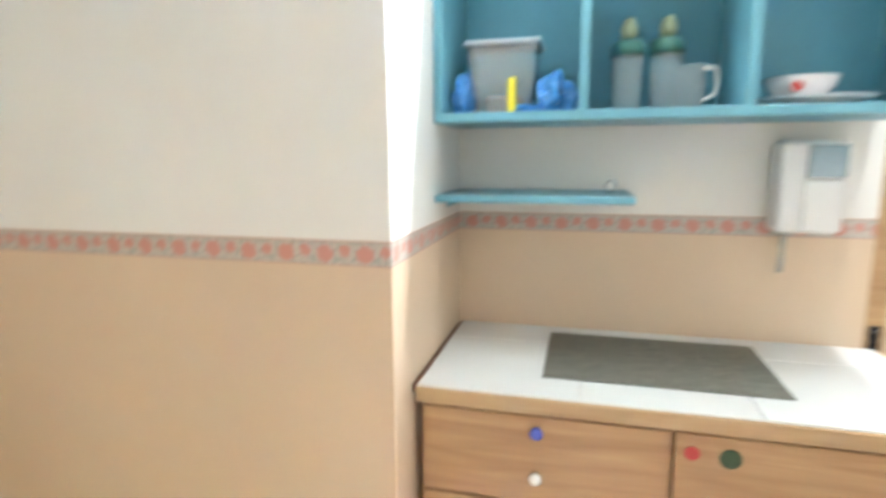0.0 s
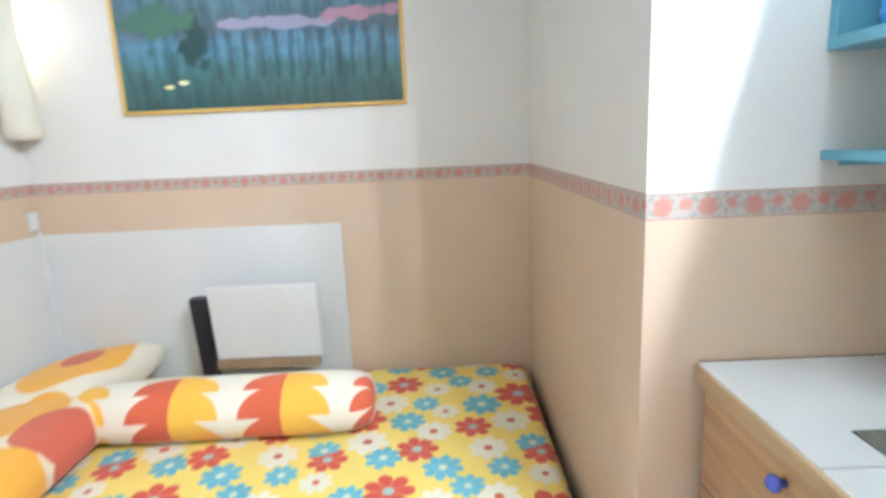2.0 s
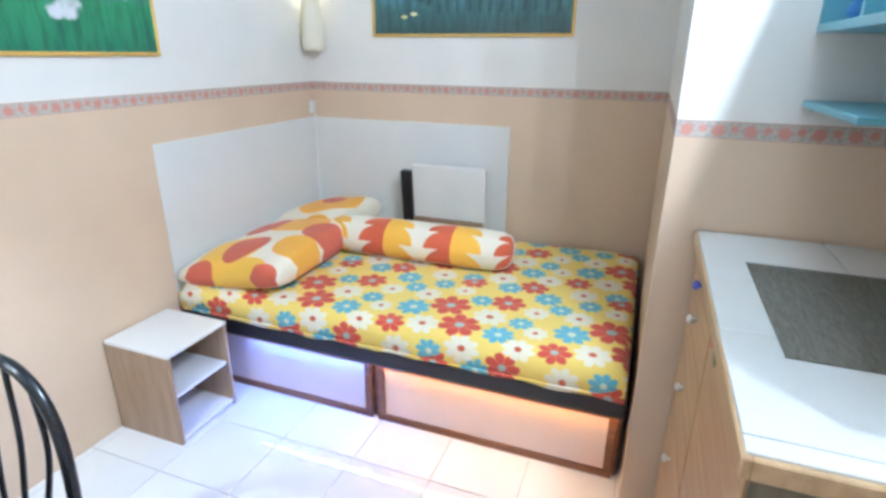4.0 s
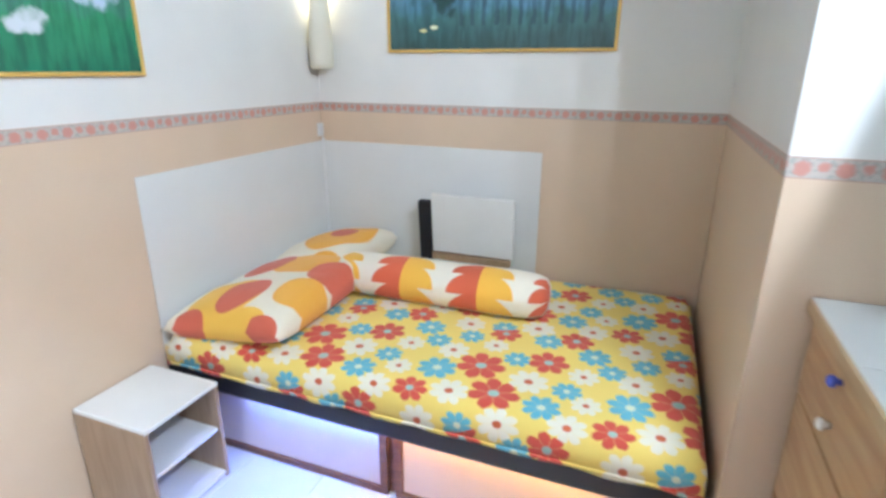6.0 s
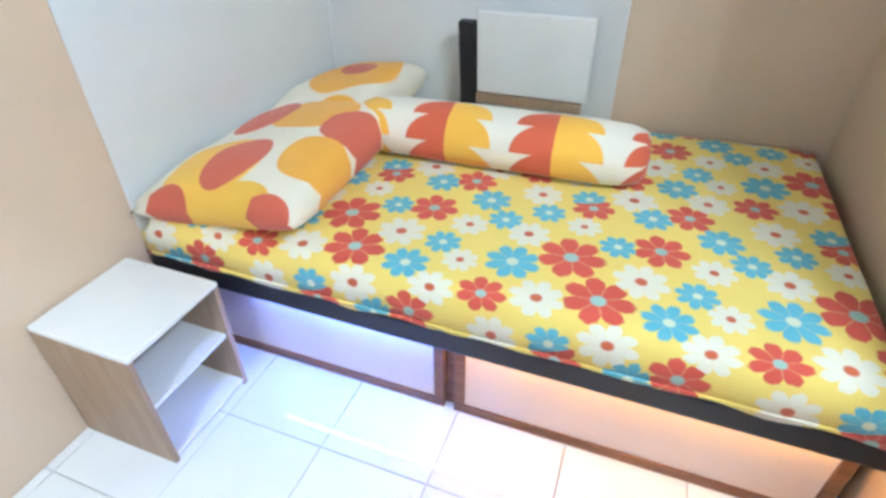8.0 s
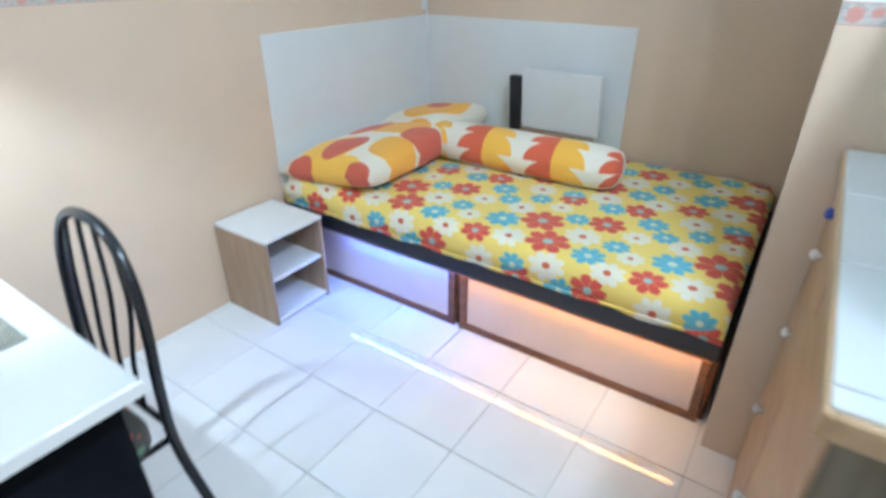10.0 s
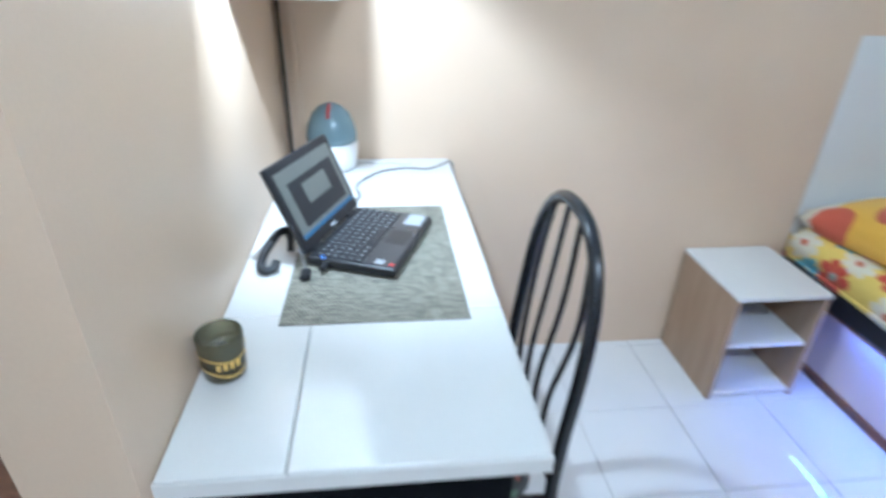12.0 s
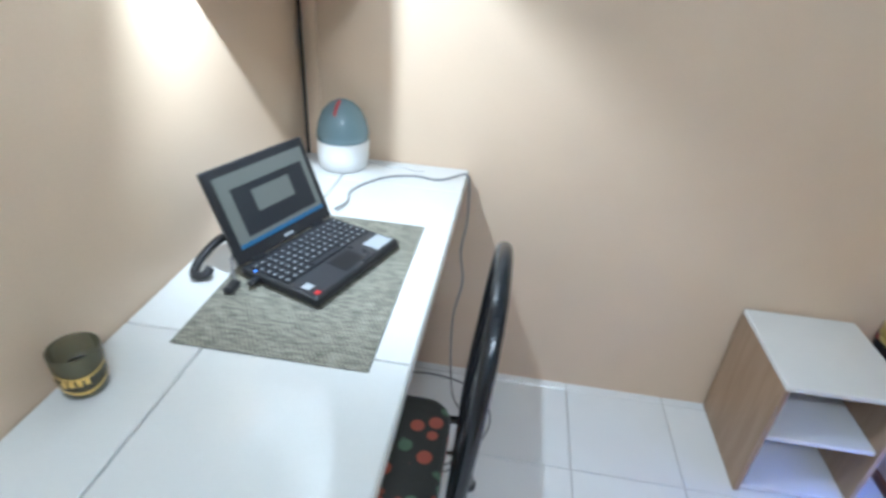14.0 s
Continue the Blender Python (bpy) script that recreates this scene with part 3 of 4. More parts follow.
def bolster():
    bm = bmesh.new()
    prof = [(0.004, -0.455), (0.03, -0.45), (0.07, -0.435), (0.085, -0.40), (0.092, -0.3), (0.095, -0.1), (0.094, 0.1), (0.095, 0.3), (0.088, 0.40), (0.075, 0.44), (0.05, 0.455), (0.004, 0.46)]
    steps = 40
    rings = []
    for r, a in prof:
        ring = []
        for k in range(steps):
            t = 2 * math.pi * k / steps
            q = 1.22 * r * (1 + 0.03 * noise.noise(Vector((math.cos(t) * 2, a * 8, math.sin(t) * 2))))
            ring.append(bm.verts.new((q * math.cos(t) * 1.05, a * 1.085, q * math.sin(t) * 0.86)))
        rings.append(ring)
    for a, b in zip(rings, rings[1:]):
        for k in range(steps):
            bm.faces.new((a[k], a[(k + 1) % steps], b[(k + 1) % steps], b[k])).smooth = True
    bm.faces.new(list(reversed(rings[0])))
    bm.faces.new(rings[-1])
    ob = part("bolster", bm, BOLSTER)
    ob.matrix_basis = pose(0.50, 0.90, 0.597, 0, 0, 2)
    return tagged(ob, "cream bolster printed with red and orange domes", "bolster")


bolster()

# white boards on the walls round the bed
tagged(part("wall_board", boxed(0.0, 1.205, 0.0005, 0.007, 0.40, 1.13, 0.002), PANELW), "thin white board fixed to the wall above the pillows", "wall panel", "white boards by the bed")
tagged(part("wall_board", boxed(0.0005, 0.007, 0.008, 1.235, 0.40, 1.13, 0.002), PANELW), "thin white board fixed to the wall along the bed", "wall panel", "white boards by the bed")

# small folded table by the wall
tray = thing("folding_table", (0.09, 0.88, 0.505), "small folded table with white top and black leg, behind the bolster", "table")
lean = pose(0.085, 0.925, 0.50, 0, 6, 0)
part("tabletop", boxed(-0.012, 0.012, -0.215, 0.215, 0.105, 0.415, 0.004, turn=lean), LAMINATE, tray)
part("leg", boxed(-0.02, 0.02, -0.285, -0.222, 0.015, 0.375, 0.004, turn=lean), BLACK, tray, "flat black leg")
part("stretcher", boxed(-0.016, 0.016, -0.22, 0.20, 0.06, 0.1, 0.003, turn=lean), OAKV, tray, "brown wooden lower rail")

# ---- pictures, wall lamp, socket ----
PIC1 = picture_material("lake_jetty_print", ((0.0, (0.05, 0.10, 0.10)), (0.22, (0.07, 0.17, 0.17)), (0.36, (0.12, 0.27, 0.40)), (0.48, (0.10, 0.14, 0.17)), (0.75, (0.12, 0.28, 0.36)), (1.0, (0.25, 0.42, 0.60))), 1.6, 0.62, 1,
    ((0.62, 1.68, 0.022, 0.010, (0.85, 0.75, 0.35)), (0.68, 1.695, 0.018, 0.008, (0.80, 0.75, 0.45)), (1.05, 1.90, 0.25, 0.020, (0.30, 0.30, 0.42)), (1.36, 1.92, 0.16, 0.022, (0.40, 0.22, 0.28)), (0.74, 1.84, 0.05, 0.09, (0.03, 0.07, 0.07)), (0.60, 1.92, 0.12, 0.05, (0.07, 0.17, 0.12))), (0.80, 1.50, 1.70, 1.872, 0.058))
PIC2 = picture_material("waterfall_print", ((0.0, (0.03, 0.18, 0.10)), (0.28, (0.05, 0.26, 0.12)), (0.42, (0.10, 0.24, 0.20)), (0.55, (0.30, 0.42, 0.62)), (0.75, (0.12, 0.24, 0.20)), (1.0, (0.25, 0.42, 0.55))), 1.49, 0.62, 0,
    ((1.47, 1.64, 0.065, 0.033, (0.65, 0.68, 0.72)), (1.24, 1.72, 0.065, 0.04, (0.50, 0.60, 0.72)), (1.6, 1.74, 0.12, 0.03, (0.40, 0.52, 0.72)), (1.35, 1.74, 0.07, 0.03, (0.45, 0.55, 0.72))))


def framed(x0, x1, y0, y1, z0, z1, axis, material, label):
    p = thing("picture", ((x0 + x1) / 2, (y0 + y1) / 2, z0), label, "picture", "landscape pictures")
    fr, w = bmesh.new(), 0.014
    a, b = (y0, y1) if axis == 1 else (x0, x1)
    for lo, hi, bot, top in ((a, b, z0, z0 + w), (a, b, z1 - w, z1), (a, a + w, z0 + w, z1 - w), (b - w, b, z0 + w, z1 - w)):
        box(fr, *((x0, x1, lo, hi) if axis == 1 else (lo, hi, y0, y1)), bot, top, bevel=0.003)
    part("frame", fr, GOLD, p, "thin gilt frame")
    g = 0.006
    inner = (x0, x1 - g, y0 + w, y1 - w) if axis == 1 else (x0 + w, x1 - w, y0, y1 - g)
    part("print", boxed(*inner, z0 + w, z1 - w), material, p, "landscape print")


framed(0.001, 0.019, 0.43, 1.53, 1.583, 2.22, 1, PIC1, "framed print of a jetty over a dark lake")
framed(1.095, 2.2, 0.001, 0.019, 1.478, 2.12, 0, PIC2, "framed print of a waterfall above green meadow")

sconce = thing("wall_lamp", (0.075, 0.075, 1.505), "cream paper corner wall lamp, lit", "lamp")
part("shade", lathe(bmesh.new(), 0.082, 0.082, [(0.045, 1.506), (0.058, 1.512), (0.061, 1.54), (0.060, 1.62), (0.055, 1.70), (0.048, 1.78), (0.044, 1.88), (0.043, 2.02), (0.039, 2.02), (0.040, 1.88), (0.044, 1.78), (0.052, 1.6), (0.05, 1.52)], 28), PAPER, sconce)
part("bracket", boxed(0.0, 0.06, 0.0, 0.06, 1.56, 1.60, 0.003), WHITEP, sconce)
sock = thing("wall_socket", (0.02, 0.0, 1.16), "small white wall socket under the border", "socket")
part("plate", boxed(0.004, 0.05, 0.0, 0.016, 1.155, 1.225, 0.004), WHITEP, sock)
part("button", boxed(0.016, 0.038, 0.016, 0.019, 1.175, 1.205, 0.001), WHITEP, sock)
tagged(part("cable_duct", boxed(0.0085, 0.02, 0.0085, 0.02, 0.5, 1.15, 0.002), WHITEP), "thin white cable duct in the wall corner", "cable duct")

# ---- bedside cabinet ----
ns = thing("nightstand", (1.44, 0.18, 0), "open chipboard bedside cabinet with white top", "nightstand")
X0, X1, Y0, Y1, Z = 1.283, 1.597, 0.012, 0.338, 0.413
part("top", boxed(X0, X1, Y0, Y1 + 0.004, Z - 0.016, Z, 0.002), LAMINATE, ns, "white laminate top")
for a in (X0, X1 - 0.015):
    part("side_panel", boxed(a, a + 0.015, Y0, Y1, 0.0, Z - 0.016, 0.001), OAKV, ns)
part("back_panel", boxed(X0 + 0.015, X1 - 0.015, Y0, Y0 + 0.006, 0.02, Z - 0.016), OAKV, ns)
part("shelf", boxed(X0 + 0.015, X1 - 0.015, Y0 + 0.006, Y1 - 0.012, 0.205, 0.220, 0.001), LAMINATE, ns, "white laminate shelf")
part("bottom_shelf", boxed(X0 + 0.015, X1 - 0.015, Y0 + 0.006, Y1 - 0.003, 0.012, 0.027, 0.001), LAMINATE, ns, "white laminate shelf")

# ---- kitchen counter ----
CX0, CX1, CY0, CY1, CZ = 1.26, 2.235, 2.093, 2.538, 1.032
cab = thing("base_cabinet", (1.75, 2.3, 0), "oak veneer kitchen cabinet with two drawers and door", "cabinet")
part("body", boxed(CX0 + 0.004, CX1 - 0.012, 2.128, CY1, 0.0, CZ - 0.034, 0.002), OAK, cab)
# end panel: part of its darkness is side shade held in the colour
part("end_panel", boxed(CX1 - 0.0115, CX1 - 0.003, 2.112, CY1, 0.0, CZ - 0.036, 0.001), ENDW, cab, "dull brown veneer end panel, darkened for its dim side")
DOORS = [("drawer", 1.268, 1.742, 0.80, 0.985, KNOB), ("drawer", 1.268, 1.742, 0.52, 0.795, KNOB), ("cabinet_door", 1.268, 1.742, 0.03, 0.515, KNOB), ("cabinet_door", 1.75, 2.218, 0.03, 0.985, KNOB)]
for name, x0, x1, z0, z1, km in DOORS:
    d = part(name, boxed(x0, x1, 2.11, 2.127, z0, z1, 0.002), OAK, cab)
    kx = 1.50 if x1 < 1.8 else 1.80
    spots = [(0.957, BLUEK), (0.862, KNOB)] if name == "drawer" and z0 == 0.80 else [((z0 + z1) / 2, KNOB)] if name == "drawer" else [(0.42, KNOB)]
    for kz, kmat in spots:
        turned = Matrix.Translation((kx, 2.11, kz)) @ Matrix.Rotation(radians(90), 4, "X")
        part("knob", lathe(bmesh.new(), 0, 0, [(0.006, 0.0), (0.006, 0.008), (0.012, 0.012), (0.013, 0.018), (0.008, 0.024), (0.002, 0.025)], 16, turned), kmat, d, "round porcelain knob")
sk = part("sticker", lathe(bmesh.new(), 0, 0, [(0.014, 0.0), (0.014, 0.0015)], 9, Matrix.Translation((1.778, 2.11, 0.948)) @ Matrix.Rotation(radians(90), 4, "X")), STICKR, cab, "small red fruit sticker")
part("sticker", lathe(bmesh.new(), 0, 0, [(0.019, 0.0), (0.019, 0.0015)], 14, Matrix.Translation((1.842, 2.11, 0.945)) @ Matrix.Rotation(radians(90), 4, "X")), STICKG, cab, "small dark green round sticker")
worktop = thing("worktop", (1.75, 2.3, CZ - 0.03), "white tiled kitchen worktop with pale wooden edge", "worktop")
part("bed_board", boxed(CX0, CX1, CY0 + 0.012, CY1, CZ - 0.033, CZ - 0.006), TGROUT, worktop)
part("front_edge", boxed(CX0, CX1 + 0.012, CY0, CY0 + 0.012, CZ - 0.036, CZ - 0.004, 0.002), TRIMW, worktop, "pale wooden edge strip")
part("side_edge", boxed(CX1, CX1 + 0.012, CY0 + 0.012, CY1, CZ - 0.036, CZ - 0.004, 0.002), TRIMW, worktop, "pale wooden edge strip")
part("wall_seal", boxed(1.2506, CX0 - 0.0003, CY0 + 0.012, CY1, CZ - 0.02, CZ - 0.003), BROWN, worktop, "dark open joint along the wall")
XS, YS = (CX0, 1.578, 1.888, 2.198, CX1 + 0.002), (CY0 + 0.004, 2.405, CY1)
for a, b in zip(XS, XS[1:]):
    for c, d in zip(YS, YS[1:]):
        part("tile", boxed(a + 0.0016, b - 0.0016, c + 0.0016, d - 0.0016, CZ - 0.008, CZ, 0.0015), TOPTILE, worktop)
tagged(part("place_mat", boxed(1.503, 1.965, 2.19, 2.48, CZ + 0.0005, CZ + 0.003, 0.001), DARKMAT), "dark grey woven place mat on the worktop", "place mat", "woven place mats")

# ---- blue wall cabinet over the counter ----
wc = thing("wall_cabinet", (1.75, 2.4, 1.55), "open blue wooden wall cabinet with crockery", "cabinet")
WX0, WX1, WY0, WY1, WZ0, WZ1 = 1.252, 2.19, 2.28, 2.538, 1.552, 2.09
part("bottom_board", boxed(WX0, WX1, WY0, WY1, WZ0, WZ0 + 0.02, 0.002), BLUE, wc)
part("top_board", boxed(WX0, WX1, WY0, WY1, WZ1 - 0.02, WZ1, 0.002), BLUE, wc)
part("back_board", boxed(WX0, WX1, WY1 - 0.008, WY1, WZ0 + 0.02, WZ1 - 0.02), BLUESHADE, wc)
for x in (WX0, 1.555, 1.86, WX1 - 0.018):
    part("upright", boxed(x, x + 0.018, WY0 + 0.001, WY1 - 0.008, WZ0 + 0.02, WZ1 - 0.02, 0.001), BLUE, wc)
sh = thing("wall_shelf", (1.46, 2.42, 1.38), "narrow blue painted wall shelf under the cabinet", "shelf")
part("board", boxed(1.251, 1.675, 2.286, 2.538, 1.380, 1.396, 0.002), BLUE, sh)
for x in (1.275,):
    part("bracket", boxed(x, x + 0.008, 2.30, 2.538, 1.371, 1.380, 0.001), BLUE, sh)
ring = thing("cup_ring", (1.63, 2.42, 1.396), "small steel ring holder on the blue shelf", "holder")
part("ring", tube(bmesh.new(), [(1.63 + 0.012 * math.cos(a / 3), 2.42, 1.411 + 0.013 * math.sin(a / 3)) for a in range(20)], 0.0025, 6), STEEL, ring)

F = WZ0 + 0.0205
box1 = thing("plastic_box", (1.38, 2.42, F), "clear plastic food box with pale lid", "box")


def frustum(x, y, z0, z1, a0, a1, b0, b1):
    bm = bmesh.new()
    v = [bm.verts.new((x + sx * a, y + sy * b, z)) for z, a, b in ((z0, a0, b0), (z1, a1, b1)) for sx, sy in ((-1, -1), (1, -1), (1, 1), (-1, 1))]
    for f in ((3, 2, 1, 0), (4, 5, 6, 7), (0, 1, 5, 4), (1, 2, 6, 5), (2, 3, 7, 6), (3, 0, 4, 7)):
        bm.faces.new([v[k] for k in f])
    bmesh.ops.bevel(bm, geom=list(bm.edges), offset=0.006, segments=2, affect="EDGES", profile=0.5)
    return bm


part("tub", frustum(1.385, 2.42, F, F + 0.150, 0.062, 0.078, 0.05, 0.062), CLEAR, box1)
part("lid", boxed(1.300, 1.470, 2.352, 2.488, F + 0.150, F + 0.160, 0.004), FROST, box1, "pale plastic lid")
part("contents", boxed(1.345, 1.425, 2.385, 2.455, F + 0.01, F + 0.045, 0.008), mat("pink_snack", (0.55, 0.35, 0.30), 0.6, vary=0.4, scale=40), box1)
lt = thing("lighter", (1.415, 2.325, F), "yellow plastic gas lighter", "lighter")
part("body", boxed(1.405, 1.423, 2.32, 2.332, F, F + 0.075, 0.004), YELLOW, lt)


def crumpled(cx, cy, z, rx, ry, rz, seed):
    bm = bmesh.new()
    bmesh.ops.create_icosphere(bm, subdivisions=4, radius=1)
    for v in bm.verts:
        k = 1 + 0.45 * noise.noise(v.co * 1.7 + Vector((seed, 0, 0))) + 0.2 * abs(noise.noise(v.co * 4 + Vector((0, seed, 0))))
        v.co = Vector((cx + v.co.x * rx * k, cy + v.co.y * ry * k, max(z, z + rz * 0.8 + v.co.z * rz * k)))
    return bm


for cx, rx, rz, s in ((1.505, 0.042, 0.045, 1), (1.30, 0.022, 0.05, 5), (1.45, 0.04, 0.012, 9)):
    tagged(part("plastic_bag", crumpled(cx, 2.37, F, rx, 0.04, rz, s), BLUEBAG), "crumpled blue plastic bag on the cabinet shelf", "bag", "blue plastic bags")
for x in (1.655, 1.735):
    b = thing("drinking_glass", (x, 2.43, F), "clear plastic tumbler with green and yellow cap", "tumbler", "tumblers in the wall cabinet")
    part("cup", lathe(bmesh.new(), x, 2.43, [(0.026, F), (0.030, F + 0.01), (0.034, F + 0.12), (0.034, F + 0.122)], 20), CLEAR, b)
    part("cap", lathe(bmesh.new(), x, 2.43, [(0.036, F + 0.122), (0.037, F + 0.145), (0.028, F + 0.155)], 20), GREEN, b, "green plastic cap")
    part("spout", lathe(bmesh.new(), x, 2.43, [(0.016, F + 0.155), (0.018, F + 0.180), (0.010, F + 0.20)], 14), PALEG, b, "pale yellow spout")
mugc = thing("steel_mug", (1.79, 2.40, F), "small steel mug with curved handle", "mug")
part("cup", lathe(bmesh.new(), 1.785, 2.42, [(0.028, F), (0.030, F + 0.005), (0.030, F + 0.095), (0.028, F + 0.096)], 20), CLEAR, mugc)
part("handle", tube(bmesh.new(), smooth_line([(1.806, 2.40, F + 0.088), (1.828, 2.39, F + 0.08), (1.828, 2.39, F + 0.035), (1.806, 2.40, F + 0.02)], 5), 0.004, 8), KNOB, mugc, "white handle")
plate = thing("plate", (2.01, 2.41, F), "white china plate under a bowl", "plate")
part("dish", lathe(bmesh.new(), 2.01, 2.41, [(0.06, F), (0.065, F + 0.006), (0.112, F + 0.016), (0.113, F + 0.019), (0.07, F + 0.012)], 32), CHINA, plate)
bowl = thing("bowl", (1.99, 2.41, F + 0.012), "white china bowl with pink flower", "bowl")
part("body", lathe(bmesh.new(), 1.99, 2.41, [(0.032, F + 0.0125), (0.040, F + 0.016), (0.060, F + 0.040), (0.067, F + 0.060), (0.064, F + 0.060), (0.052, F + 0.036), (0.03, F + 0.022)], 32), CHINA, bowl)
tagged(bpy.data.objects["bowl"], category="bowl")
part("flower_print", lathe(bmesh.new(), 0, 0, [(0.012, 0), (0.012, 0.004)], 7, Matrix.Translation((1.965, 2.352, F + 0.038)) @ Matrix.Rotation(radians(68), 4, "X")), STICKR, bowl, "pink flower print")

disp = thing("wall_dispenser", (2.1, 2.5, 1.295), "white plastic wall box with glossy window", "wall box")
part("housing", boxed(1.985, 2.112, 2.455, 2.538, 1.308, 1.510, 0.012, seg=3), WHITEP, disp)
part("front_panel", boxed(2.032, 2.108, 2.449, 2.455, 1.315, 1.425, 0.002), WHITEP, disp)
part("window", boxed(2.034, 2.108, 2.447, 2.4545, 1.43, 1.50, 0.002), GREYP, disp, "glossy blue-grey window")
part("drain_tube", tube(bmesh.new(), [(2.02, 2.51, 1.309), (2.02, 2.515, 1.21)], 0.007, 10), CLEAR, disp, "clear hanging tube")

# ---- desk ----
DX0, DX1, DY1, DZ = 2.465, 2.949, 1.152, 0.752
desk = thing("desk", (2.7, 0.6, 0), "built-in white tiled desk with black end panel", "desk")
part("top_board", boxed(DX0 + 0.004, DX1, 0.001, DY1 - 0.004, DZ - 0.028, DZ - 0.006), TGROUT, desk)
part("edge", boxed(DX0, DX0 + 0.004, 0.001, DY1, DZ - 0.03, DZ - 0.004), LAMINATE, desk, "white edge strip")
part("edge", boxed(DX0 + 0.004, DX1, DY1 - 0.004, DY1, DZ - 0.03, DZ - 0.004), LAMINATE, desk, "white edge strip")
part("end_panel", boxed(DX0 + 0.03, DX1, 1.075, 1.095, 0.0, DZ - 0.028, 0.002), BLACKP, desk, "black panel at the end of the desk")
XS, YS = (DX0, 2.796, DX1), (0.001, 0.16, 0.49, 0.822, DY1)
for a, b in zip(XS, XS[1:]):
    for c, d in zip(YS, YS[1:]):
        part("tile", boxed(a + 0.0016, b - 0.0016, c + 0.0016, d - 0.0016, DZ - 0.008, DZ, 0.0015), TOPTILE, desk)
tagged(part("place_mat", boxed(2.526, 2.850, 0.375, 0.855, DZ + 0.0005, DZ + 0.003, 0.001), GREYMAT), "grey woven place mat on the desk", "place mat", "woven place mats")

# ---- laptop ----
laptop = thing("laptop", (2.69, 0.54, DZ + 0.003), "small black open netbook, screen on", "laptop")
LW, LD = 0.258, 0.186
# local x runs along the front edge, local y from the front edge to the hinge
right, back = Vector((-0.091, -0.238, 0)).normalized(), Vector((0.238, -0.091, 0)).normalized()
LM = Matrix(((right.x, back.x, 0, 2.652), (right.y, back.y, 0, 0.727), (0, 0, 1, DZ + 0.0035), (0, 0, 0, 1)))
part("base", boxed(0, LW, 0, LD, 0.003, 0.022, 0.006, turn=LM, seg=2), PLASTIC, laptop)
part("palm_rest", boxed(0.006, LW - 0.006, 0.006, 0.070, 0.0218, 0.0235, 0.001, turn=LM), PAD, laptop)
part("touchpad", boxed(0.10, 0.16, 0.014, 0.060, 0.0236, 0.0241, turn=LM), PLASTIC, laptop)
part("sticker", boxed(0.196, 0.248, 0.012, 0.050, 0.0236, 0.0240, turn=LM), KEYTXT, laptop, "pale paper sticker")
part("sticker", boxed(0.012, 0.030, 0.030, 0.048, 0.0236, 0.0240, turn=LM), KEYTXT, laptop, "small pale sticker")
# red plate stands in for the netbook's lit red status lights
part("sticker", boxed(0.012, 0.022, 0.008, 0.018, 0.0236, 0.0240, turn=LM), REDP, laptop, "small red plate in place of the front status lights")
for k in range(4):
    part("foot", lathe(bmesh.new(), 0.02 + 0.218 * (k % 2), 0.02 + 0.146 * (k // 2), [(0.008, 0.0), (0.008, 0.004)], 10, LM), PLASTIC, laptop)
key_me, leg_me = mesh_of("key", boxed(-0.0078, 0.0078, -0.0070, 0.0070, 0, 0.0035, 0.001), KEYM), mesh_of("legend", boxed(-0.0036, 0.0006, -0.001, 0.0032, 0.0, 0.0003), KEYTXT)


def placed(name, me, m, parent):
    ob = new(name, me)
    ob.parent, ob.matrix_parent_inverse = parent, base_of(parent).inverted()
    ob.matrix_basis = m
    return ob


for r in range(6):
    for c in range(14):
        if r == 0 and 4 <= c <= 8:
            continue
        m = LM @ Matrix.Translation((0.017 + c * 0.0172, 0.080 + r * 0.0158, 0.0215))
        key = placed("key", key_me, m, laptop)
        placed("legend", leg_me, m @ Matrix.Translation((0, 0, 0.0036)), key)
part("space_bar", boxed(0.080, 0.162, 0.073, 0.087, 0.0215, 0.025, 0.001, turn=LM), KEYM, laptop)
LID = LM @ Matrix.Translation((0, LD - 0.004, 0.020)) @ Matrix.Rotation(radians(-24), 4, "X")
lid = part("lid", boxed(0.0, LW, -0.003, 0.009, 0.004, 0.186, 0.004, turn=LID, seg=2), PLASTIC, laptop)
part("screen", boxed(0.016, LW - 0.016, -0.0045, -0.003, 0.030, 0.168, turn=LID), SCREENL, lid, "lit screen with a pale window")
part("picture_area", boxed(0.042, LW - 0.030, -0.0052, -0.0045, 0.046, 0.140, turn=LID), SCREEND, lid, "dark picture on the screen")
part("dialog", boxed(0.085, LW - 0.075, -0.0058, -0.0052, 0.082, 0.125, turn=LID), SCREENL, lid, "pale window on the screen")
part("task_bar", boxed(0.016, LW - 0.016, -0.0052, -0.0045, 0.030, 0.038, turn=LID), SCREENB, lid, "blue bar on the screen")
part("maker_mark", boxed(0.118, 0.142, -0.0038, -0.003, 0.012, 0.018, turn=LID), KEYTXT, lid)
part("hinge", boxed(0.03, 0.06, LD - 0.008, LD + 0.006, 0.014, 0.028, 0.003, turn=LM), PLASTIC, laptop)
part("hinge", boxed(LW - 0.06, LW - 0.03, LD - 0.008, LD + 0.006, 0.014, 0.028, 0.003, turn=LM), PLASTIC, laptop)
part("plug", boxed(-0.022, 0.002, 0.135, 0.148, 0.006, 0.018, 0.003, turn=LM), PLASTIC, laptop, "black plug with cable")
part("status_light", boxed(0.004, 0.008, 0.150, 0.154, 0.0222, 0.0236, turn=LM), glow("blue_status_light", (0.1, 0.3, 1.0), 3), laptop)

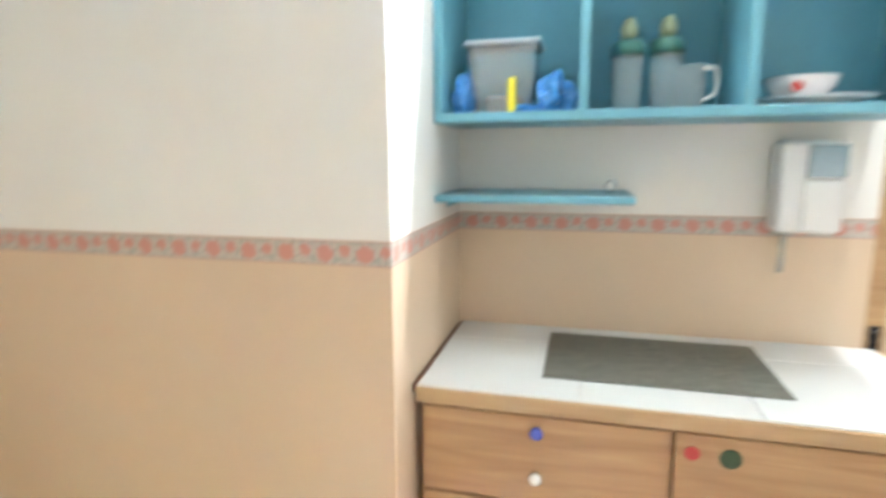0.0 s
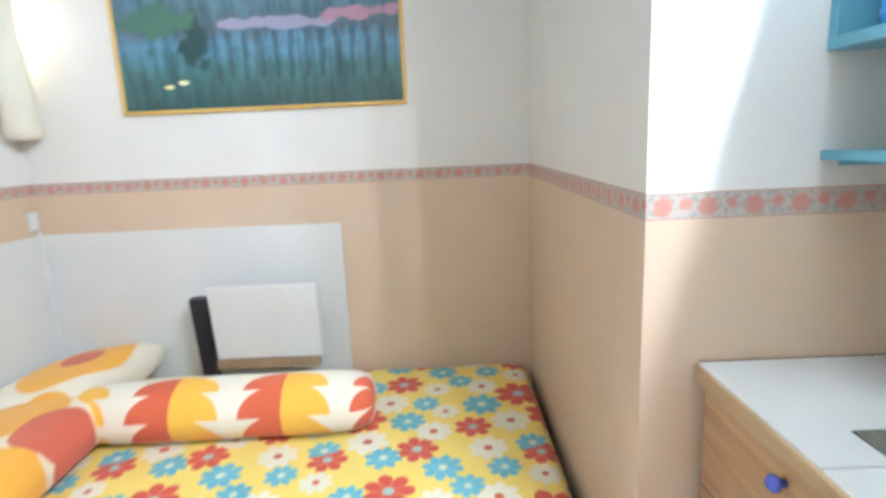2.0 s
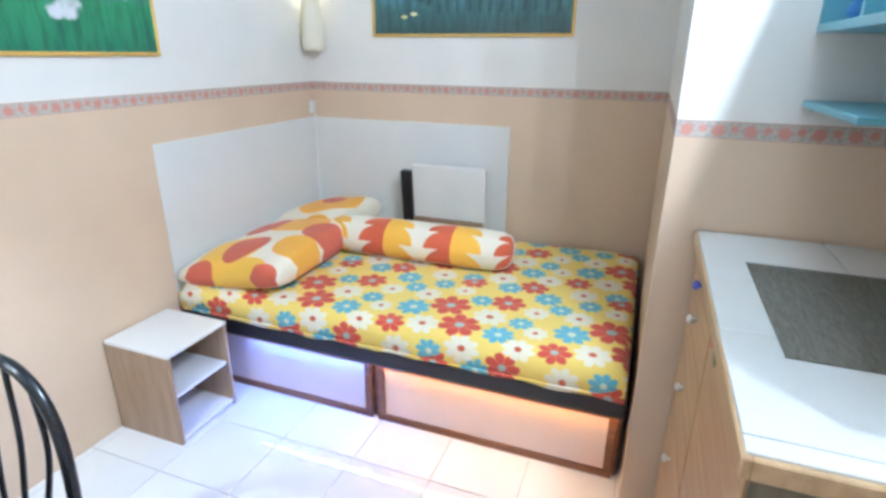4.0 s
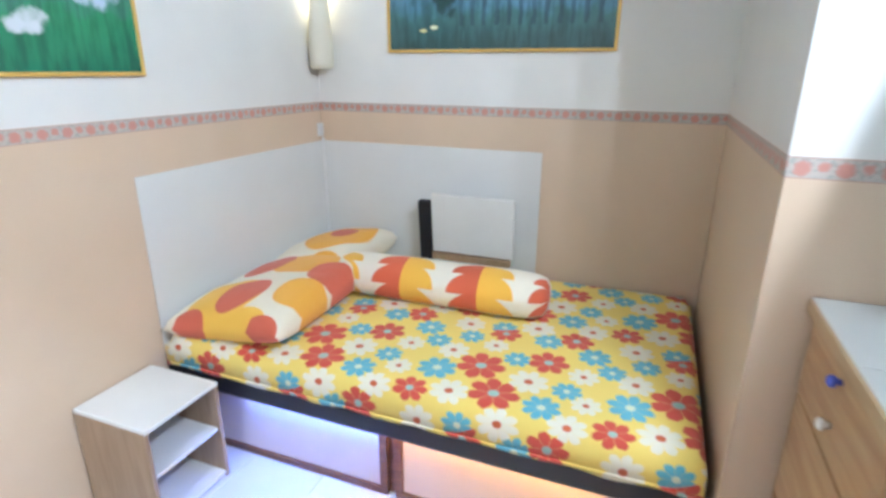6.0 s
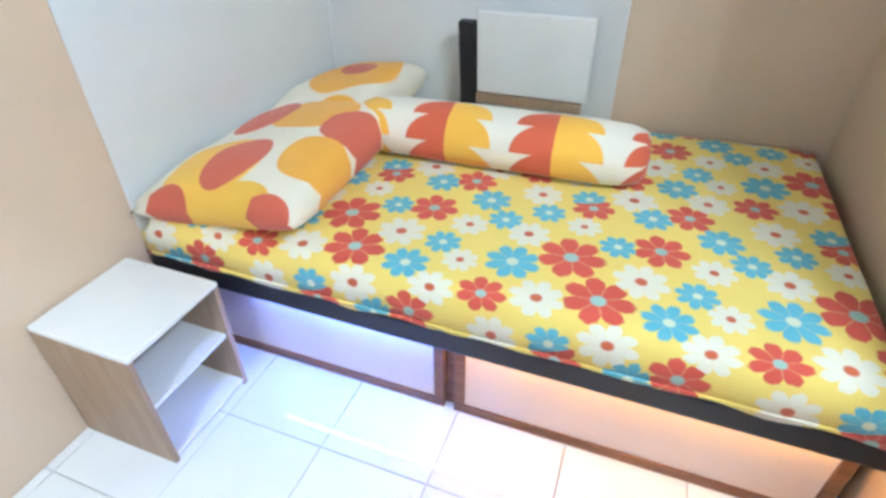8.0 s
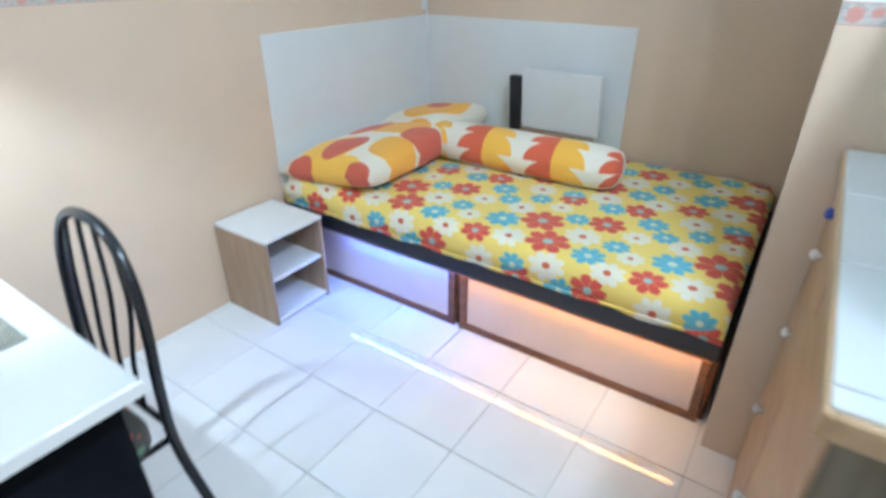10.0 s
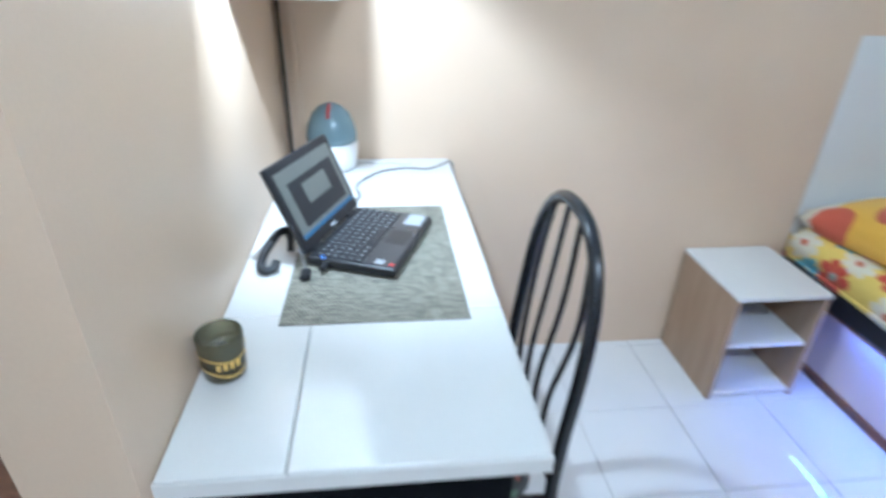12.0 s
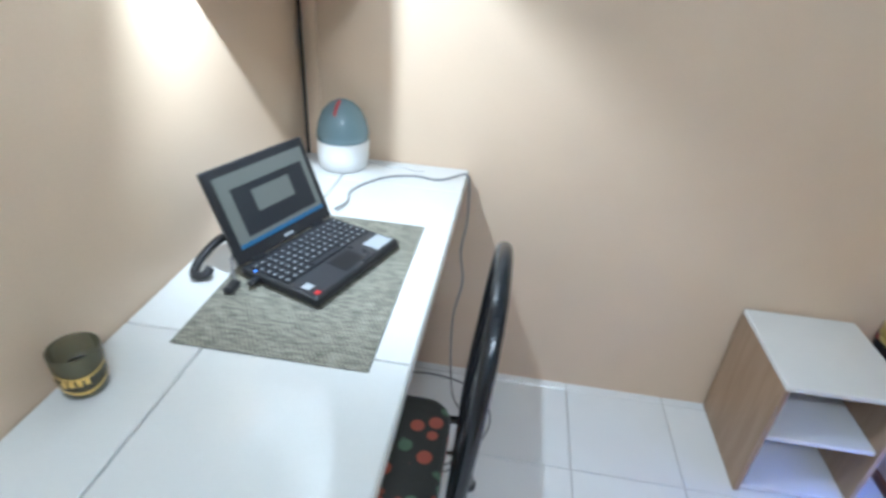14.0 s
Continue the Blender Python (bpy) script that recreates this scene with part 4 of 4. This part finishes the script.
hook = thing("cable_hook", (2.9, 0.650, DZ), "black curved hook of a coiled laptop lead", "hook")
part("curve", tube(bmesh.new(), smooth_line([(2.868, 0.590, DZ + 0.05), (2.884, 0.615, DZ + 0.052), (2.905, 0.650, DZ + 0.03), (2.910, 0.672, DZ + 0.013), (2.900, 0.685, DZ + 0.009), (2.884, 0.680, DZ + 0.012), (2.880, 0.668, DZ + 0.02)], 7), 0.0085, 12), PLASTIC, hook)
part("foot", tube(bmesh.new(), smooth_line([(2.868, 0.590, DZ + 0.05), (2.862, 0.600, DZ + 0.03), (2.862, 0.610, DZ + 0.009)], 6), 0.007, 10), PLASTIC, hook)
plug = thing("usb_plug", (2.835, 0.690, DZ + 0.003), "black plug beside the laptop", "plug")
part("body", boxed(2.812, 0.0 + 2.832, 0.685, 0.720, DZ + 0.003, DZ + 0.016, 0.004), PLASTIC, plug)
part("lead", tube(bmesh.new(), smooth_line([(2.822, 0.690, DZ + 0.012), (2.835, 0.670, DZ + 0.045), (2.848, 0.650, DZ + 0.03), (2.862, 0.615, DZ + 0.012)], 6), 0.002, 6), CORD, plug)

# jar, humidifier and cords
jar = thing("jar", (2.908, 0.962, DZ), "small dark glass jar with gold band", "jar")
part("glass", lathe(bmesh.new(), 2.908, 0.962, [(0.027, DZ), (0.030, DZ + 0.004), (0.033, DZ + 0.070), (0.032, DZ + 0.073), (0.030, DZ + 0.070), (0.028, DZ + 0.03)], 28), GLASSY, jar)
part("contents", lathe(bmesh.new(), 2.908, 0.962, [(0.0270, DZ + 0.005), (0.0278, DZ + 0.034), (0.001, DZ + 0.036)], 24), PLASTIC, jar, "dark contents")


def wavy_band(cx, cy, r, z, height, amp):
    bm, n = bmesh.new(), 40
    lo, hi = [], []
    for k in range(n):
        a = 2 * math.pi * k / n
        zz = z + amp * math.sin(2 * a)
        lo.append(bm.verts.new((cx + r * math.cos(a), cy + r * math.sin(a), zz)))
        hi.append(bm.verts.new((cx + (r + 0.0005) * math.cos(a), cy + (r + 0.0005) * math.sin(a), zz + height)))
    for k in range(n):
        bm.faces.new((lo[k], lo[(k + 1) % n], hi[(k + 1) % n], hi[k]))
    return bm


part("label_band", wavy_band(2.908, 0.962, 0.0322, DZ + 0.018, 0.005, 0.006), GOLD, jar, "gold wavy band")
part("label_band", wavy_band(2.908, 0.962, 0.0330, DZ + 0.042, 0.004, 0.004), GOLD, jar, "gold wavy band")
for k in range(4):
    a = radians(95 + 16 * k)
    part("letter_bar", boxed(-0.003, 0.003, -0.0005, 0.0005, -0.005, 0.005, turn=Matrix.Translation((2.908 + 0.0332 * math.cos(a), 0.962 + 0.0332 * math.sin(a), DZ + 0.034)) @ Matrix.Rotation(a + math.pi / 2, 4, "Z")), GOLD, jar)

egg = thing("humidifier", (2.81, 0.075, DZ), "egg-shaped humidifier, white base and blue-grey dome", "humidifier")
part("base", lathe(bmesh.new(), 2.812, 0.072, [(0.0565, DZ), (0.0655, DZ + 0.005), (0.0712, DZ + 0.04), (0.0723, DZ + 0.078), (0.0701, DZ + 0.082)], 32), WHITEP, egg, "white plastic base")
part("dome", lathe(bmesh.new(), 2.812, 0.072, [(0.0701, DZ + 0.082), (0.0706, DZ + 0.10), (0.0644, DZ + 0.13), (0.0520, DZ + 0.158), (0.0316, DZ + 0.178), (0.0113, DZ + 0.187), (0.0023, DZ + 0.188)], 32), GREYP, egg, "blue-grey plastic dome")
part("stripe", tube(bmesh.new(), smooth_line([(2.812, 0.090, DZ + 0.187), (2.814, 0.107, DZ + 0.177), (2.816, 0.126, DZ + 0.157)], 5), 0.004, 8), REDP, egg, "red stripe")
part("button", boxed(2.760, 2.775, 0.115, 0.122, DZ + 0.06, DZ + 0.066, 0.001), GREYP, egg)

cord = thing("power_cord", (2.6, 0.1, DZ), "thin grey cord over the desk edge to the floor", "cord", "cords at the desk")
part("lead", tube(bmesh.new(), smooth_line([(2.742, 0.36, DZ + 0.012), (2.732, 0.30, DZ + 0.004), (2.742, 0.24, DZ + 0.003), (2.72, 0.18, DZ + 0.003), (2.67, 0.12, DZ + 0.003), (2.60, 0.095, DZ + 0.003), (2.54, 0.105, DZ + 0.003), (2.50, 0.08, DZ + 0.006), (2.468, 0.055, DZ + 0.008), (2.457, 0.055, DZ - 0.02), (2.452, 0.06, 0.62), (2.462, 0.075, 0.52), (2.448, 0.08, 0.42), (2.466, 0.10, 0.30), (2.462, 0.11, 0.14), (2.44, 0.16, 0.02), (2.40, 0.22, 0.004), (2.37, 0.33, 0.004), (2.42, 0.44, 0.004), (2.52, 0.42, 0.004)], 7), 0.0028, 6), CORD, cord)
cord2 = thing("power_cord", (2.66, 0.05, DZ), "thin white cord beside the humidifier", "cord", "cords at the desk")
part("lead", tube(bmesh.new(), smooth_line([(2.755, 0.05, DZ + 0.012), (2.72, 0.04, DZ + 0.004), (2.69, 0.05, DZ + 0.003), (2.65, 0.045, DZ + 0.003), (2.61, 0.06, DZ + 0.003), (2.585, 0.05, DZ + 0.003)], 7), 0.0028, 6), CORDW, cord2)
cord3 = thing("power_cord", (2.5, 0.35, 0), "dark cord looped on the floor under the desk", "cord", "cords at the desk")
part("lead", tube(bmesh.new(), smooth_line([(2.93, 0.10, 0.004), (2.75, 0.12, 0.004), (2.55, 0.06, 0.004), (2.38, 0.10, 0.004), (2.31, 0.22, 0.004), (2.36, 0.36, 0.004), (2.48, 0.45, 0.004), (2.62, 0.50, 0.004)], 7), 0.0035, 6), CORD, cord3)
tagged(part("corner_cable", tube(bmesh.new(), [(2.938, 0.012, DZ + 0.002), (2.938, 0.012, 1.222)], 0.005, 8), PLASTIC), "black cable running up the wall corner", "cable")
tagged(part("corner_duct", boxed(2.895, 2.915, 0.0005, 0.012, DZ + 0.001, 1.222, 0.002), BEIGE), "beige cable duct by the wall corner", "cable duct")

# ---- hanging cupboards over the desk ----
low = thing("corner_cupboard", (2.85, 0.24, 1.222), "white corner cupboard hanging over the desk", "cupboard")
part("body", boxed(2.742, 2.949, 0.001, 0.46, 1.222, 1.75, 0.002), LAMINATE, low)
part("cupboard_door", boxed(2.746, 2.945, 0.461, 0.476, 1.224, 1.746, 0.002), LAMINATE, low)
high = thing("desk_cupboard", (2.83, 0.85, 1.51), "white cupboard with lamp over the desk", "cupboard")
part("body", boxed(2.712, 2.949, 0.48, 1.15, 1.51, 2.05, 0.002), LAMINATE, high)
part("lip", boxed(2.694, 2.711, 0.48, 1.15, 1.414, 2.05, 0.002), LAMINATE, high)
part("lamp_holder", lathe(bmesh.new(), 2.77, 0.67, [(0.018, 1.487), (0.02, 1.51)], 14), WHITEP, high)

# ---- chest in the passage ----
chest = thing("chest", (3.3, 0.9, 0), "brown wooden chest behind the desk wall", "chest")
part("body", boxed(3.09, 3.55, 0.68, 1.13, 0.0, 0.83, 0.004), BROWN, chest)
part("top", boxed(3.08, 3.56, 0.67, 1.15, 0.83, 0.852, 0.004), OAK, chest, "orange-brown wooden top")

# ---- ceiling lamp ----
track = thing("ceiling_lamp", (2.0, 2.365, 2.5), "white ceiling bar with three lit bulbs", "lamp")
part("bar", boxed(1.68, 2.33, 2.345, 2.385, 2.478, 2.5, 0.003), WHITEP, track)
for bx, by in BULBS:
    part("bulb", lathe(bmesh.new(), bx, by, [(0.012, 2.4785), (0.012, 2.468), (0.016, 2.466), (0.004, 2.463)], 12), BULB, track, "lit bulb")

# ---- chair ----


def floral():
    m, n, l, p = nodes_of("floral_seat_fabric")
    co = n.new("ShaderNodeTexCoord").outputs["Object"]
    v = n.new("ShaderNodeTexVoronoi")
    v.inputs["Scale"].default_value = 27
    l.new(co, v.inputs["Vector"])
    cs = n.new("ShaderNodeSeparateColor")
    l.new(v.outputs["Color"], cs.inputs[0])
    rose = calc(n, l, "MULTIPLY", below(n, l, v.outputs["Distance"], 0.42, 0.05), calc(n, l, "GREATER_THAN", cs.outputs[0], 0.5))
    leaf = calc(n, l, "MULTIPLY", below(n, l, v.outputs["Distance"], 0.38, 0.05), calc(n, l, "LESS_THAN", cs.outputs[0], 0.3))
    c = mix(n, l, rose, (0.035, 0.035, 0.03), (0.42, 0.10, 0.06))
    c = mix(n, l, leaf, c, (0.10, 0.17, 0.10))
    l.new(c, p.inputs["Base Color"])
    cloth_finish(n, l, p, co, 0.3)
    return m


chair = thing("chair", (2.55, 0.795, 0), "black steel chair with hooped back and floral seat", "chair")
YC, HW = 0.795, 0.175


def back_x(z):
    return 2.385 - 0.043 * max(z - 0.45, 0) / 0.5 - 0.038 * max(0.45 - z, 0) / 0.45


hoop = [(back_x(z), YC - HW * w, z) for z, w in ((0.012, 1.82), (0.20, 1.42), (0.40, 1.08), (0.55, 1.02), (0.70, 1.0), (0.80, 0.93), (0.876, 0.74), (0.922, 0.42), (0.935, 0.0))]
hoop += [(x, 2 * YC - y, z) for x, y, z in reversed(hoop[:-1])]
part("back_hoop", tube(bmesh.new(), smooth_line(hoop, 6), 0.0125, 12), BLACKM, chair)
for k in (-0.45, -0.15, 0.15, 0.45):
    top = 0.930 - 0.042 * (abs(k) / 0.6) ** 2
    part("spindle", tube(bmesh.new(), smooth_line([(back_x(0.47), YC + k * 0.20, 0.47), (back_x(0.6) + 0.008, YC + k * 0.22, 0.6), (back_x(0.76), YC + k * 0.27, 0.76), (back_x(top), YC + k * 0.22, top)], 5), 0.006, 8), BLACKM, chair)
part("back_rail", tube(bmesh.new(), [(back_x(0.47), YC - HW, 0.47), (back_x(0.47), YC + HW, 0.47)], 0.008, 8), BLACKM, chair)
for s in (-1, 1):
    part("front_leg", tube(bmesh.new(), smooth_line([(2.72, YC + s * 0.16, 0.42), (2.74, YC + s * 0.165, 0.3), (2.76, YC + s * 0.19, 0.012)], 5), 0.0115, 10), BLACKM, chair)
    part("seat_rail", tube(bmesh.new(), [(back_x(0.42), YC + s * HW, 0.42), (2.74, YC + s * 0.165, 0.42)], 0.009, 8), BLACKM, chair)
    part("side_stretcher", tube(bmesh.new(), [(back_x(0.22), YC + s * HW * 1.36, 0.24), (2.745, YC + s * 0.17, 0.24)], 0.005, 8), BLACKM, chair)
    part("rubber_foot", lathe(bmesh.new(), 2.76, YC + s * 0.19, [(0.014, 0.0), (0.015, 0.02), (0.012, 0.024)], 12), PLASTIC, chair)
    part("rubber_foot", lathe(bmesh.new(), back_x(0.012), YC + s * HW * 1.82, [(0.015, 0.0), (0.016, 0.02), (0.013, 0.024)], 12), PLASTIC, chair)


def seat_pad():
    bm = bmesh.new()
    box(bm, 2.405, 2.775, YC - 0.18, YC + 0.18, 0.428, 0.478)
    bmesh.ops.bevel(bm, geom=[e for e in bm.edges if abs(e.verts[0].co.z - e.verts[1].co.z) > 0.01], offset=0.06, segments=5, affect="EDGES", profile=0.5)
    bmesh.ops.bevel(bm, geom=[e for e in bm.edges if e.verts[0].co.z > 0.47 and e.verts[1].co.z > 0.47], offset=0.016, segments=3, affect="EDGES", profile=0.5)
    return bm


part("seat", seat_pad(), floral(), chair, "padded seat in dark floral fabric")

# ---- floor tiles ----
P, OX, OY = 0.325, 1.735 - 0.325 * 6, 0.035 - 0.325
made = {}
for i in range(-1, 14):
    for j in range(0, 13):
        x0, x1 = max(OX + i * P, 0.0), min(OX + (i + 1) * P, 3.9)
        y0, y1 = max(OY + j * P, 0.0), min(OY + (j + 1) * P, 4.0)
        if x1 - x0 < 0.01 or y1 - y0 < 0.01 or x1 < 1.12 or (x0 > 2.95 and y1 < 0.6) or (x1 < 2.2 and y0 > 2.6):
            continue
        w, d = round(x1 - x0 - 0.003, 4), round(y1 - y0 - 0.003, 4)
        if (w, d) not in made:
            made[w, d] = mesh_of("tile", boxed(-w / 2, w / 2, -d / 2, d / 2, -0.006, 0.0, 0.0012), TILE)
        placed("tile", made[w, d], Matrix.Translation(((x0 + x1) / 2, (y0 + y1) / 2, 0.0)), floor)
